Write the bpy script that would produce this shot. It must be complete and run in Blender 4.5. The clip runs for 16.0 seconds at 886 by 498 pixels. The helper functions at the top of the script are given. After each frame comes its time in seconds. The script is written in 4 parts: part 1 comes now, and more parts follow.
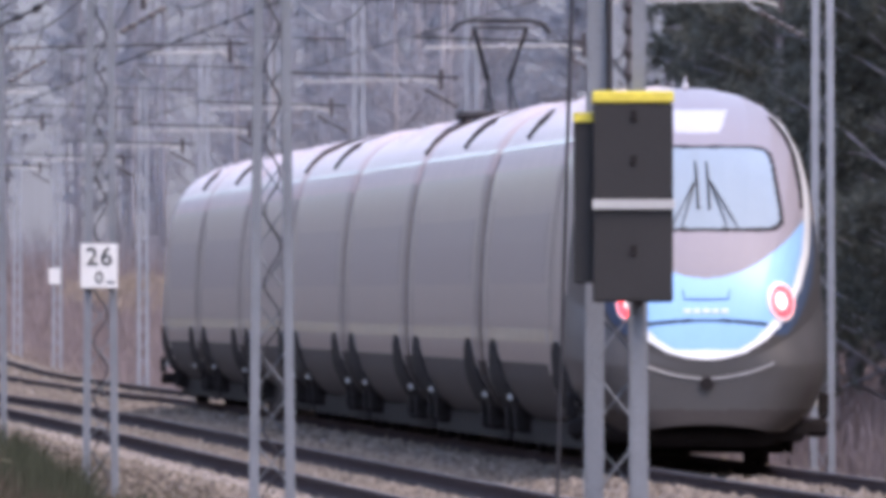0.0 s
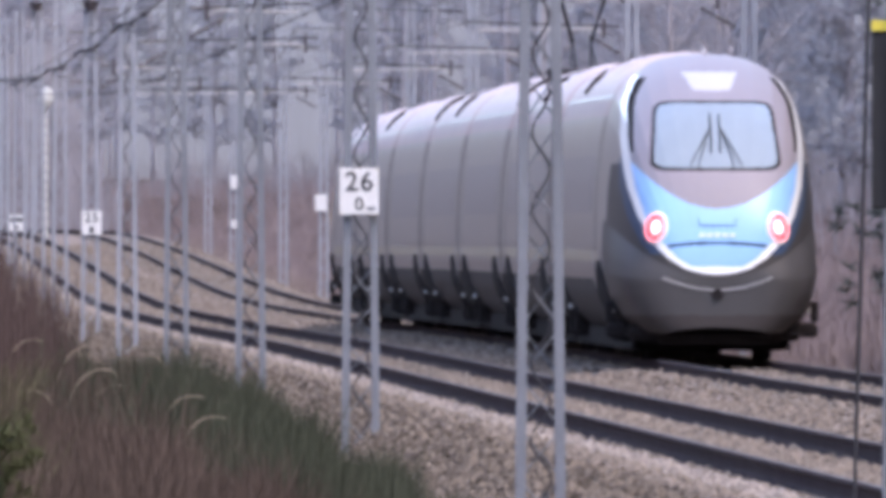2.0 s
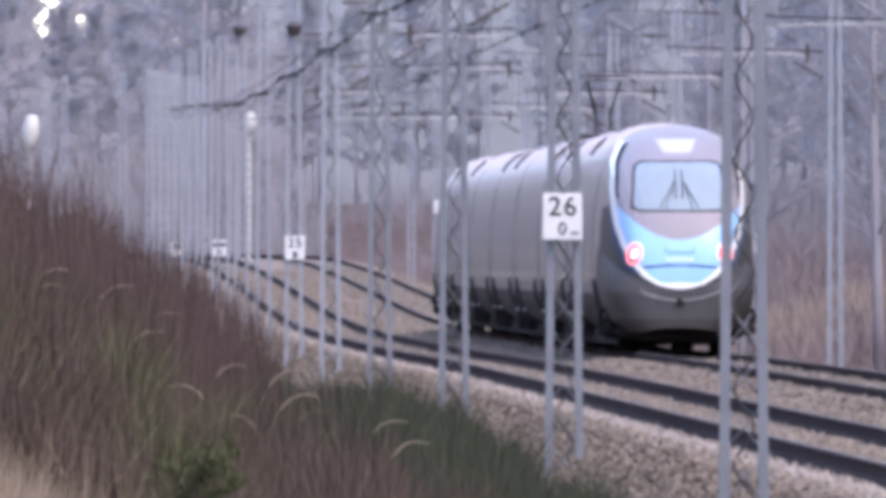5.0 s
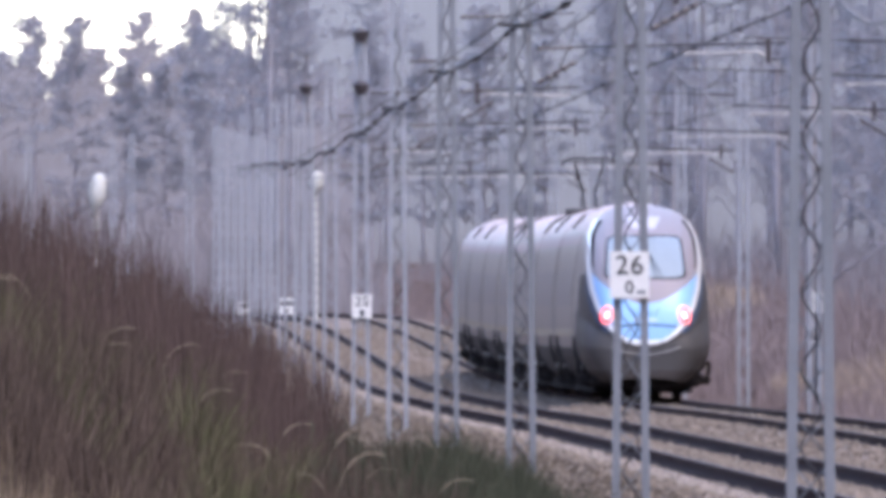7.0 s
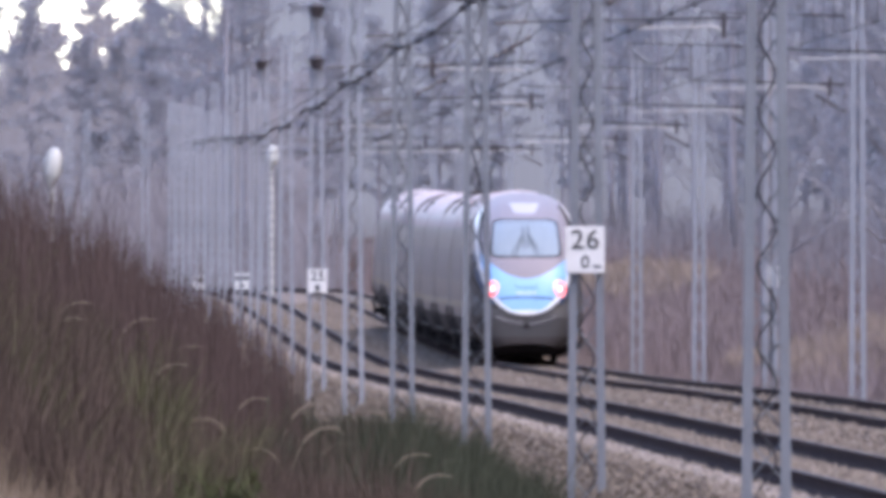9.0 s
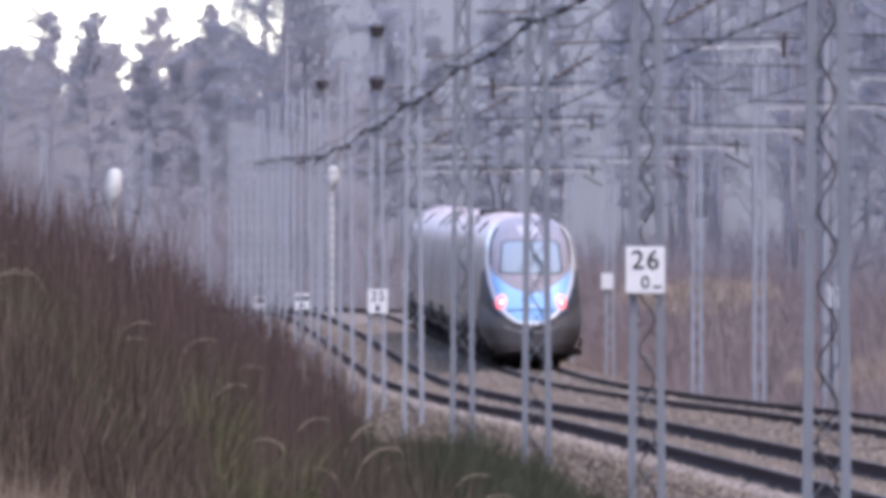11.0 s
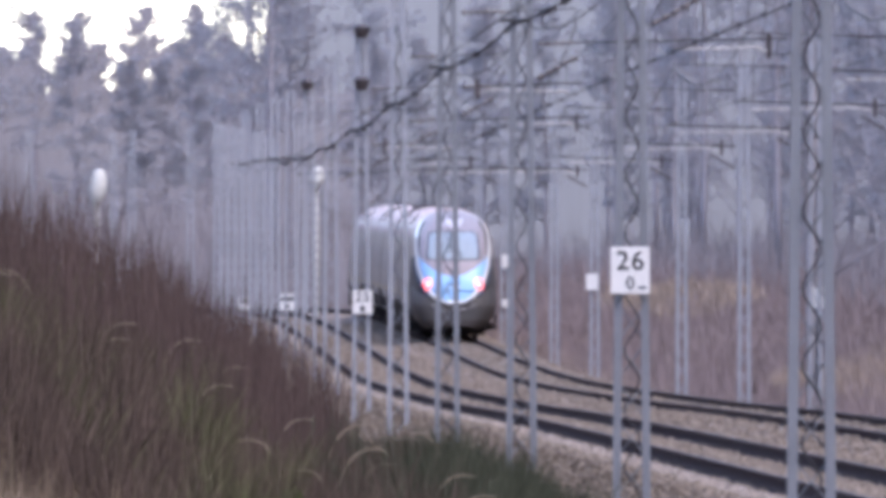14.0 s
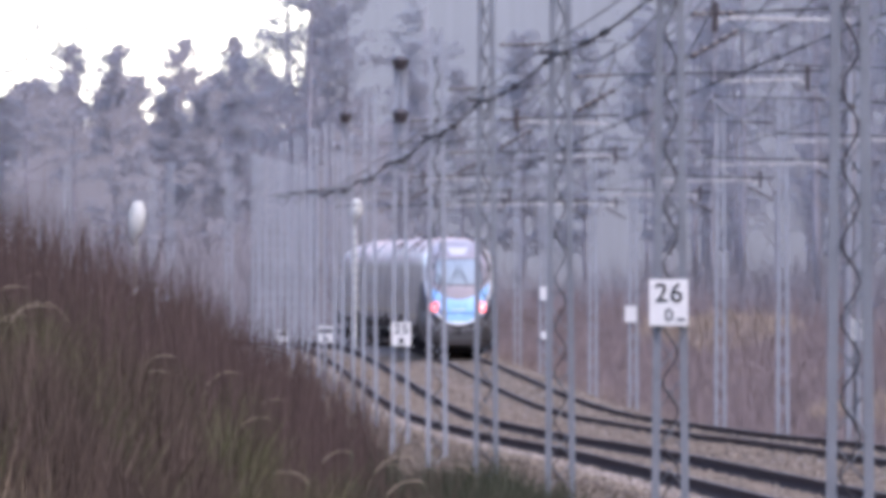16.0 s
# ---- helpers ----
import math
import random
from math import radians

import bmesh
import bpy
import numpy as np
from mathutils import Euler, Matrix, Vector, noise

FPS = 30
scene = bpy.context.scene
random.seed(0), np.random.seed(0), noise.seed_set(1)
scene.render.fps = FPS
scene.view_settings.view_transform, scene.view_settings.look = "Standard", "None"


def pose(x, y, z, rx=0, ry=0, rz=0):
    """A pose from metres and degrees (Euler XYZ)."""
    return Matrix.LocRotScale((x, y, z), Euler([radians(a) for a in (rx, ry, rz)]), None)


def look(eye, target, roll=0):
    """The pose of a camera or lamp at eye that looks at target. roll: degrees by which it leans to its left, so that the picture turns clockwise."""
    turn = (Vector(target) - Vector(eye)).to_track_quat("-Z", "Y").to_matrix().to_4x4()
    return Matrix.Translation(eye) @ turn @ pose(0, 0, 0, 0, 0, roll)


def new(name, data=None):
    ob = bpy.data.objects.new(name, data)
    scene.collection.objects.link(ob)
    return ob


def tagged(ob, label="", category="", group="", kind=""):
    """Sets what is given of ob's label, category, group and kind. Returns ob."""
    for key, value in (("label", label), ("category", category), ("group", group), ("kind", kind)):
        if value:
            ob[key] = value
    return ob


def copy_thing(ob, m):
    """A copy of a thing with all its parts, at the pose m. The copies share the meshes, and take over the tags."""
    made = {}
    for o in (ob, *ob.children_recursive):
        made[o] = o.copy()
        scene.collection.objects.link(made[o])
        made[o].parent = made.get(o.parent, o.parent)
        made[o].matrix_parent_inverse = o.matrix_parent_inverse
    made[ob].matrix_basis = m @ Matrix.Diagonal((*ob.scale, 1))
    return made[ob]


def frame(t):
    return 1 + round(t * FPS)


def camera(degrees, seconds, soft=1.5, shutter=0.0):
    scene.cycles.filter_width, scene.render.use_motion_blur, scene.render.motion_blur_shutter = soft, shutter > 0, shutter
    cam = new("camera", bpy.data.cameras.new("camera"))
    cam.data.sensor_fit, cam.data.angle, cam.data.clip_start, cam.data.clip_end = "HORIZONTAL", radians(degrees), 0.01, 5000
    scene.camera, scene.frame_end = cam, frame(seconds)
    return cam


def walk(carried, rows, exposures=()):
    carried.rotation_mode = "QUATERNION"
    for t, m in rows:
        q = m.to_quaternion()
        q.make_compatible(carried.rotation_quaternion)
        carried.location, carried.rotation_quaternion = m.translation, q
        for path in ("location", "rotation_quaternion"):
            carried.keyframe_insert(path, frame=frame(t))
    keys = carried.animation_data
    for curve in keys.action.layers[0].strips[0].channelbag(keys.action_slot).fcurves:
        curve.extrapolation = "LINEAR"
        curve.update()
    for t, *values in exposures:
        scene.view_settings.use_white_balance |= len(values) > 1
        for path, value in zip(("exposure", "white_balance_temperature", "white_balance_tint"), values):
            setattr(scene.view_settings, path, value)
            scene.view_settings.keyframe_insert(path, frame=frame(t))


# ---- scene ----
# The camera stands on a bank beside a double-track line and turns after a leaving train.
cam = camera(1.8914, 16.0, soft=5.5)
EYE_Z = 1.93
VIEW = (
    (0.0, -0.48, -16.0, 0.03436, 0.00181), (0.1, -0.38, -12.8, 0.03386, 0.00165), (0.2, -0.29, -9.6, 0.03332, 0.00149),
    (0.3, -0.19, -6.4, 0.03286, 0.00133), (0.4, -0.10, -3.2, 0.03240, 0.00117), (0.5, -0.00, 0.0, 0.03194, 0.00101),
    (1.0, 0.0, 0.0, 0.02876, 0.00025),
    (1.5, 0.0, 0.0, 0.02533, -0.00040), (2.0, 0.0, 0.0, 0.02421, -0.00091), (2.5, 0.0, 0.0, 0.02149, -0.00091),
    (3.0, 0.0, 0.0, 0.02112, -0.00011), (3.5, 0.0, 0.0, 0.01859, -0.00118), (4.0, 0.0, 0.0, 0.01821, -0.00175),
    (4.5, 0.0, 0.0, 0.01459, -0.00042), (5.0, 0.0, 0.0, 0.01663, 0.00002), (5.2, 0.0, 0.0, 0.01596, 0.00017),
    (7.3, 0.0, 0.0, 0.01413, 0.00229), (7.5, 0.0, 0.0, 0.01444, 0.00202), (8.0, 0.0, 0.0, 0.01455, 0.00185),
    (8.5, 0.0, 0.0, 0.01573, 0.00145), (9.0, 0.0, 0.0, 0.01579, 0.00126), (9.5, 0.0, 0.0, 0.01573, 0.00152),
    (9.7, 0.0, 0.0, 0.01419, 0.00196), (11.8, 0.0, 0.0, 0.01324, 0.00202), (12.0, 0.0, 0.0, 0.01312, 0.00204),
    (12.5, 0.0, 0.0, 0.01349, 0.00272), (13.0, 0.0, 0.0, 0.01442, 0.00293), (13.5, 0.0, 0.0, 0.01366, 0.00221),
    (14.0, 0.0, 0.0, 0.01411, 0.00204), (14.5, 0.0, 0.0, 0.01411, 0.00240), (15.0, 0.0, 0.0, 0.01282, 0.00225),
    (15.5, 0.0, 0.0, 0.01335, 0.00276), (16.0, 0.0, 0.0, 0.01267, 0.00324),
)
walk(cam, [(t, look((x, y, EYE_Z), (x + 100 * ax, y + 100, EYE_Z + 100 * az))) for t, x, y, ax, az in VIEW],
     exposures=((0.0, 2.62, 7550, 20), (2.0, 2.65, 7400, 20), (3.5, 2.69, 7300, 20), (4.5, 2.71, 7200, 20), (7.3, 2.57, 7150, 20), (12.0, 2.49, 7100, 21), (16.0, 2.51, 7100, 21)))

# ---- daylight under a bright overcast sky ----
world = bpy.data.worlds.new("sky")
scene.world = world
world.use_nodes = True
_n = world.node_tree.nodes
_sky = _n.new("ShaderNodeTexSky")
_sky.sky_type, _sky.sun_disc = "NISHITA", False
_sky.sun_elevation, _sky.sun_rotation = radians(48), radians(142)
_sky.air_density, _sky.dust_density = 0.7, 0.4
world.node_tree.links.new(_sky.outputs[0], _n["Background"].inputs[0])
_n["Background"].inputs[1].default_value = 0.15
_sun = new("sun", bpy.data.lights.new("sun", "SUN"))
_sun.data.energy, _sun.data.angle, _sun.data.color = 0.6, radians(40), (1.0, 0.95, 0.9)
_sun.matrix_world = look((55, -70, 120), (0, 0, 0))


# ---- materials ----
def mat(name, color, rough=0.7, metal=0.0, var=0.25, scale=3.0, bump=0.0, fine=40.0, glow=0.0, per_object=0.0, coat=0.0, spec=0.5, tall=1.0, leafy=0.0):
    """A surface with variation at two scales and a little relief; tall draws the pattern out upwards."""
    m = bpy.data.materials.new(name)
    m.use_nodes = True
    nt = m.node_tree
    nodes, link = nt.nodes, nt.links.new
    b = nodes["Principled BSDF"]
    co = nodes.new("ShaderNodeTexCoord")
    big, small = nodes.new("ShaderNodeTexNoise"), nodes.new("ShaderNodeTexNoise")
    big.inputs["Scale"].default_value, big.inputs["Detail"].default_value = scale, 4
    small.inputs["Scale"].default_value, small.inputs["Detail"].default_value = fine, 3
    draw = nodes.new("ShaderNodeVectorMath")
    draw.operation = "MULTIPLY"
    draw.inputs[1].default_value = (1, 1, 1 / tall)
    link(co.outputs["Object"], draw.inputs[0])
    for k in (big, small):
        link(draw.outputs[0], k.inputs["Vector"])
    add = nodes.new("ShaderNodeMath")
    add.operation = "ADD"
    link(big.outputs["Fac"], add.inputs[0])
    link(small.outputs["Fac"], add.inputs[1])
    rng = nodes.new("ShaderNodeMapRange")
    rng.inputs[1].default_value, rng.inputs[2].default_value = 0.6, 1.4
    rng.inputs[3].default_value, rng.inputs[4].default_value = 1 - var, 1 + var
    link(add.outputs[0], rng.inputs[0])
    mul = nodes.new("ShaderNodeVectorMath")
    mul.operation = "SCALE"
    mul.inputs[0].default_value = color
    link(rng.outputs[0], mul.inputs["Scale"])
    last = mul.outputs[0]
    if per_object:
        info, r2, m2 = nodes.new("ShaderNodeNewGeometry"), nodes.new("ShaderNodeMapRange"), nodes.new("ShaderNodeVectorMath")
        r2.inputs[3].default_value, r2.inputs[4].default_value = 1 - per_object, 1 + per_object
        link(info.outputs["Random Per Island"], r2.inputs[0])
        m2.operation = "SCALE"
        link(last, m2.inputs[0])
        link(r2.outputs[0], m2.inputs["Scale"])
        last = m2.outputs[0]
    link(last, b.inputs["Base Color"])
    b.inputs["Roughness"].default_value, b.inputs["Metallic"].default_value = rough, metal
    b.inputs["Coat Weight"].default_value = coat
    b.inputs["Specular IOR Level"].default_value = spec
    if bump:
        bp = nodes.new("ShaderNodeBump")
        bp.inputs["Strength"].default_value, bp.inputs["Distance"].default_value = bump, 0.02
        link(add.outputs[0], bp.inputs["Height"])
        link(bp.outputs[0], b.inputs["Normal"])
    if leafy:
        thin, mix = nodes.new("ShaderNodeBsdfTranslucent"), nodes.new("ShaderNodeMixShader")
        mix.inputs[0].default_value = leafy
        link(last, thin.inputs["Color"])
        link(b.outputs[0], mix.inputs[1])
        link(thin.outputs[0], mix.inputs[2])
        link(mix.outputs[0], nodes["Material Output"].inputs["Surface"])
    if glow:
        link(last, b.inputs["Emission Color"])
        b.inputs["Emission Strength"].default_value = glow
    return m


STEEL = mat("galvanised_steel", (0.148, 0.158, 0.175), 0.6, 0.0, 0.25, 2.0, 0.1)
# Steel of the farther masts, paled by haze put into the colour
HAZE_STEEL = mat("hazed_galvanised_steel", (0.235, 0.245, 0.27), 0.55, 0.0, 0.2, 2.0, 0.1)
CABLE = mat("dark_cable", (0.022, 0.021, 0.025), 0.7)
INSUL = mat("brown_porcelain", (0.055, 0.045, 0.047), 0.35)
TUBE = mat("aluminium_tube", (0.38, 0.37, 0.36), 0.45, 0.0, 0.15)
SIGN_W = mat("sign_enamel", (0.60, 0.59, 0.575), 0.55, 0.0, 0.08, 4.0)
SIGN_B = mat("sign_black", (0.03, 0.03, 0.035), 0.6)
RAIL = mat("rail_steel", (0.042, 0.030, 0.035), 0.9, 0.0, 0.3, 1.0, 0.1, spec=0.05)
# Lighter than the rail: its pale lit line is put into the web's colour
RAIL_WEB = mat("pale_rail_web", (0.085, 0.066, 0.062), 0.9, 0.0, 0.3, 1.0, 0.1, spec=0.05)
RAIL_TOP = mat("rail_head", (0.10, 0.09, 0.09), 0.7, 0.0, 0.1, spec=0.1)
CONCRETE = mat("concrete", (0.24, 0.215, 0.195), 0.95, 0.0, 0.2, 2.0, 0.3, spec=0.0)
BALLAST = mat("ballast_bed", (0.225, 0.186, 0.163), 0.95, 0.0, 0.35, 6.0, 0.8, 22.0, spec=0.0)
DIRTY = mat("weathered_ballast", (0.13, 0.105, 0.09), 0.95, 0.0, 0.4, 5.0, 0.8, 22.0, spec=0.0)
DIRTY_STONE = mat("weathered_stone", (0.145, 0.118, 0.096), 0.9, 0.0, 0.25, 9.0, 0.3, 60.0, per_object=0.55, spec=0.05)
# Strip beside the near rail: the ballast edge's highlight put into the stone colour
EDGE_STONE = mat("pale_edge_stone", (0.275, 0.235, 0.208), 0.9, 0.0, 0.2, 9.0, 0.3, 60.0, per_object=0.35, spec=0.05)
STONE = mat("ballast_stone", (0.195, 0.16, 0.134), 0.9, 0.0, 0.2, 9.0, 0.3, 60.0, per_object=0.4, spec=0.05)
EARTH = mat("heath_earth", (0.08, 0.06, 0.05), 1.0, 0.0, 0.4, 0.35, 0.6, 3.0, spec=0.0)
STRAW = mat("dry_grass", (0.115, 0.088, 0.062), 0.9, 0.0, 0.45, 0.9, per_object=0.5, spec=0.1)
HEATH = mat("brown_heather", (0.064, 0.046, 0.037), 0.9, 0.0, 0.45, 0.7, per_object=0.5, spec=0.1)
TWIG = mat("dark_twigs", (0.066, 0.045, 0.040), 0.9, 0.0, 0.2, 2.0, per_object=0.3, spec=0.1)
BROOM = mat("green_broom", (0.040, 0.044, 0.029), 0.8, 0.0, 0.25, 2.0, per_object=0.4, spec=0.1)
MOSS = mat("olive_heath_shoots", (0.062, 0.058, 0.032), 0.85, 0.0, 0.3, 1.0, per_object=0.5, spec=0.1)
PLUME = mat("pale_seed_stalk", (0.18, 0.145, 0.108), 0.9, 0.0, 0.25, 4.0, spec=0.1)
SAPLING = mat("young_pine_needles", (0.055, 0.06, 0.026), 0.7, 0.0, 0.2, 2.0, per_object=0.3, spec=0.1)
BRUSH = mat("verge_brush", (0.185, 0.145, 0.145), 0.9, 0.0, 0.2, 0.2, per_object=0.08, spec=0.1)
TAN = mat("verge_dry_grass", (0.275, 0.215, 0.168), 0.9, 0.0, 0.25, 0.2, per_object=0.2, spec=0.1)
VERGE = mat("verge_bleached_grass", (0.21, 0.165, 0.152), 0.9, 0.0, 0.25, 0.12, per_object=0.08, spec=0.1)
PALE_STRAW = mat("bank_pale_straw", (0.235, 0.178, 0.13), 0.9, 0.0, 0.35, 3.0, per_object=0.45, spec=0.1)
# Scrub, bark, twigs and needles: pale grey with distance haze put into the colour
HAZE_SCRUB = mat("hazed_grey_scrub", (0.20, 0.185, 0.197), 0.9, 0.0, 0.15, 0.3, per_object=0.1, spec=0.1)
HAZE_BARK = mat("hazed_grey_bark", (0.25, 0.237, 0.262), 0.9, 0.0, 0.15, 1.0, 0.1, spec=0.1)
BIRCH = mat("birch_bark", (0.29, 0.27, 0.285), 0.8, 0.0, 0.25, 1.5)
HAZE_TWIGS = mat("hazed_bare_twigs", (0.31, 0.297, 0.318), 0.9, 0.0, 0.1, 0.5, per_object=0.1, spec=0.1, leafy=0.4)
HAZE_NEEDLES = mat("hazed_pine_needles", (0.36, 0.358, 0.385), 0.8, 0.0, 0.1, 0.5, per_object=0.1, spec=0.1, leafy=0.5)
# Darker needles for the near conifers, with less haze put into the colour
NEAR_NEEDLES = mat("near_dark_needles", (0.125, 0.130, 0.112), 0.8, 0.0, 0.2, 0.5, per_object=0.2, spec=0.1, leafy=0.4)
# Backdrop woods that glow: the haze of distance is put into their colour
HAZE_WOOD = mat("wood_haze_glow", (0.081, 0.084, 0.108), 1.0, 0.0, 0.16, 0.3, 0.0, 1.6, glow=0.46, tall=2.0)
HAZE_GLOW = mat("distance_haze_glow", (0.098, 0.102, 0.117), 1.0, 0.0, 0.12, 0.12, 0.0, 1.2, glow=0.41, tall=9.0)
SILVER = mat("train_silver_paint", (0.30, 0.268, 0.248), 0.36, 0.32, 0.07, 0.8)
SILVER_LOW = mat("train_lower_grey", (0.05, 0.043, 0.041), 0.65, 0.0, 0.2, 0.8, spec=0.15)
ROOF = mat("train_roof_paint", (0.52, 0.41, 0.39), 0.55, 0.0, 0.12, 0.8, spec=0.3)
FOREHEAD = mat("train_front_grey", (0.265, 0.235, 0.255), 0.5, 0.0, 0.08, 0.8, spec=0.3)
WHITE = mat("train_white_stripe", (0.86, 0.86, 0.86), 0.35, 0.0, 0.03, coat=0.3)
BLUE = mat("train_light_blue", (0.25, 0.49, 0.80), 0.4, 0.0, 0.06, coat=0.12)
NAVY = mat("train_deep_blue", (0.042, 0.070, 0.125), 0.5, 0.0, 0.05, spec=0.3)
BLACK = mat("train_black", (0.022, 0.019, 0.0195), 0.85, 0.0, 0.25, spec=0.05)
BUMPER = mat("train_bumper_grey", (0.055, 0.051, 0.050), 0.5, 0.0, 0.15, 1.5, spec=0.3)
SIDE_GLASS = mat("train_side_glass", (0.235, 0.215, 0.219), 0.36, 0.25, 0.05)
SHIELD = mat("windscreen_glass", (0.25, 0.29, 0.315), 0.1, 0.0, 0.05, coat=0.6)
BEIGE = mat("train_beige_line", (0.44, 0.37, 0.27), 0.5, 0.0, 0.15, 0.6)
PANEL = mat("brow_panel", (0.48, 0.45, 0.47), 0.4, 0.0, 0.05)
LAMP_RED = mat("tail_lamp_red", (0.9, 0.05, 0.07), 0.3, glow=0.55, var=0.02)
LAMP_WHITE = mat("lamp_lens_white", (0.85, 0.80, 0.80), 0.25, glow=0.2, var=0.02)
SIGNAL = mat("signal_dark_grey", (0.014, 0.012, 0.0125), 0.7, 0.0, 0.3, 3.0)
YELLOW = mat("signal_yellow", (0.62, 0.50, 0.06), 0.6)
LAMP_OFF = mat("white_signal_back", (0.42, 0.42, 0.40), 0.6, 0.0, 0.2, 3.0)


# ---- the lie of the land ----
def ease(d, rows):
    """A smooth line through (place, value) rows."""
    if d <= rows[0][0]:
        return rows[0][1]
    for (a, va), (b, vb) in zip(rows, rows[1:]):
        if d <= b:
            u = (d - a) / (b - a)
            return va + (vb - va) * u
    return rows[-1][1]


RISE = ((0, 0.0), (400, 0.02), (460, 0.0), (525, -0.08), (612, -0.1), (668, -0.08), (735, 0.1), (792, 0.38), (875, 0.8), (937, 1.08),
        (1000, 1.35), (1080, 1.55), (1200, 1.65), (5000, 1.65))
NEAR_LIFT = 0.065
LIFT = 0.12  # the far track lies a little higher


def rail_z(d):
    return (ease(d - 20, RISE) + ease(d, RISE) + ease(d + 20, RISE)) / 3


def bend(d):
    """How far the line swings to the side of straight."""
    d = min(d, 1500)
    e = ease(d, ((0, 0), (650, 0), (900, 0.22), (1060, 0.22), (5000, 0.22)))
    return e - max(0, d - 1060) ** 2 / 2800


MAST_X, NEAR_X, FAR_X, RIGHT_X = 6.32, 8.44, 12.16, 15.0
RIDGE = ((-6, 2.3), (-0.5, 1.9), (0.1, 1.72), (0.4, 1.5), (0.71, 1.24), (1.09, 1.08), (1.37, 1.0), (1.64, 0.94), (2.19, 0.78), (2.45, 0.64),
         (2.7, 0.46), (3.0, 0.34), (3.5, 0.06), (4.4, -0.5), (5.0, -0.75))


def bank_z(x, d):
    """The heath bank on which the camera stands."""
    v = 1.93 - (1.93 - ease(x * 130 / max(d, 20), RIDGE)) * d / 130 - 0.5 * (130 - d) / 70
    return v


def ground_z(x, d):
    rz, c = rail_z(d), x - bend(d)
    z = rz + ease(c, ((-200, 4.0), (-30, 1.5), (0, -0.5), (5.4, -0.8), (6.0, -0.75), (7.0, -0.15), (10.0, -0.15), (10.7, -0.03), (13.8, -0.03), (14.7, -0.75), (17, -0.6),
                      (26, 1.5), (60, 2.6), (400, 5.0)))
    if d < 175 and x < 7:
        b = bank_z(x, min(d, 130)) - max(0, d - 130) * 0.05
        if d < 20:
            b = min(b, 0.4)
        z = max(z, b)
    return z


# ---- mesh helpers ----
def mesh(name, verts, faces, materials, index=None, smooth=False):
    me = bpy.data.meshes.new(name)
    me.from_pydata([tuple(v) for v in verts], [], [tuple(f) for f in faces])
    for m in (materials if isinstance(materials, (list, tuple)) else [materials]):
        me.materials.append(m)
    if index is not None:
        me.polygons.foreach_set("material_index", index)
    if smooth:
        me.polygons.foreach_set("use_smooth", [True] * len(me.polygons))
    me.update()
    return me


def put(name, me, parent=None, m=None, label=""):
    ob = new(name, me)
    if m is not None:
        ob.matrix_world = m
    if parent is not None:
        ob.parent = parent
    if label:
        tagged(ob, label)
    return ob


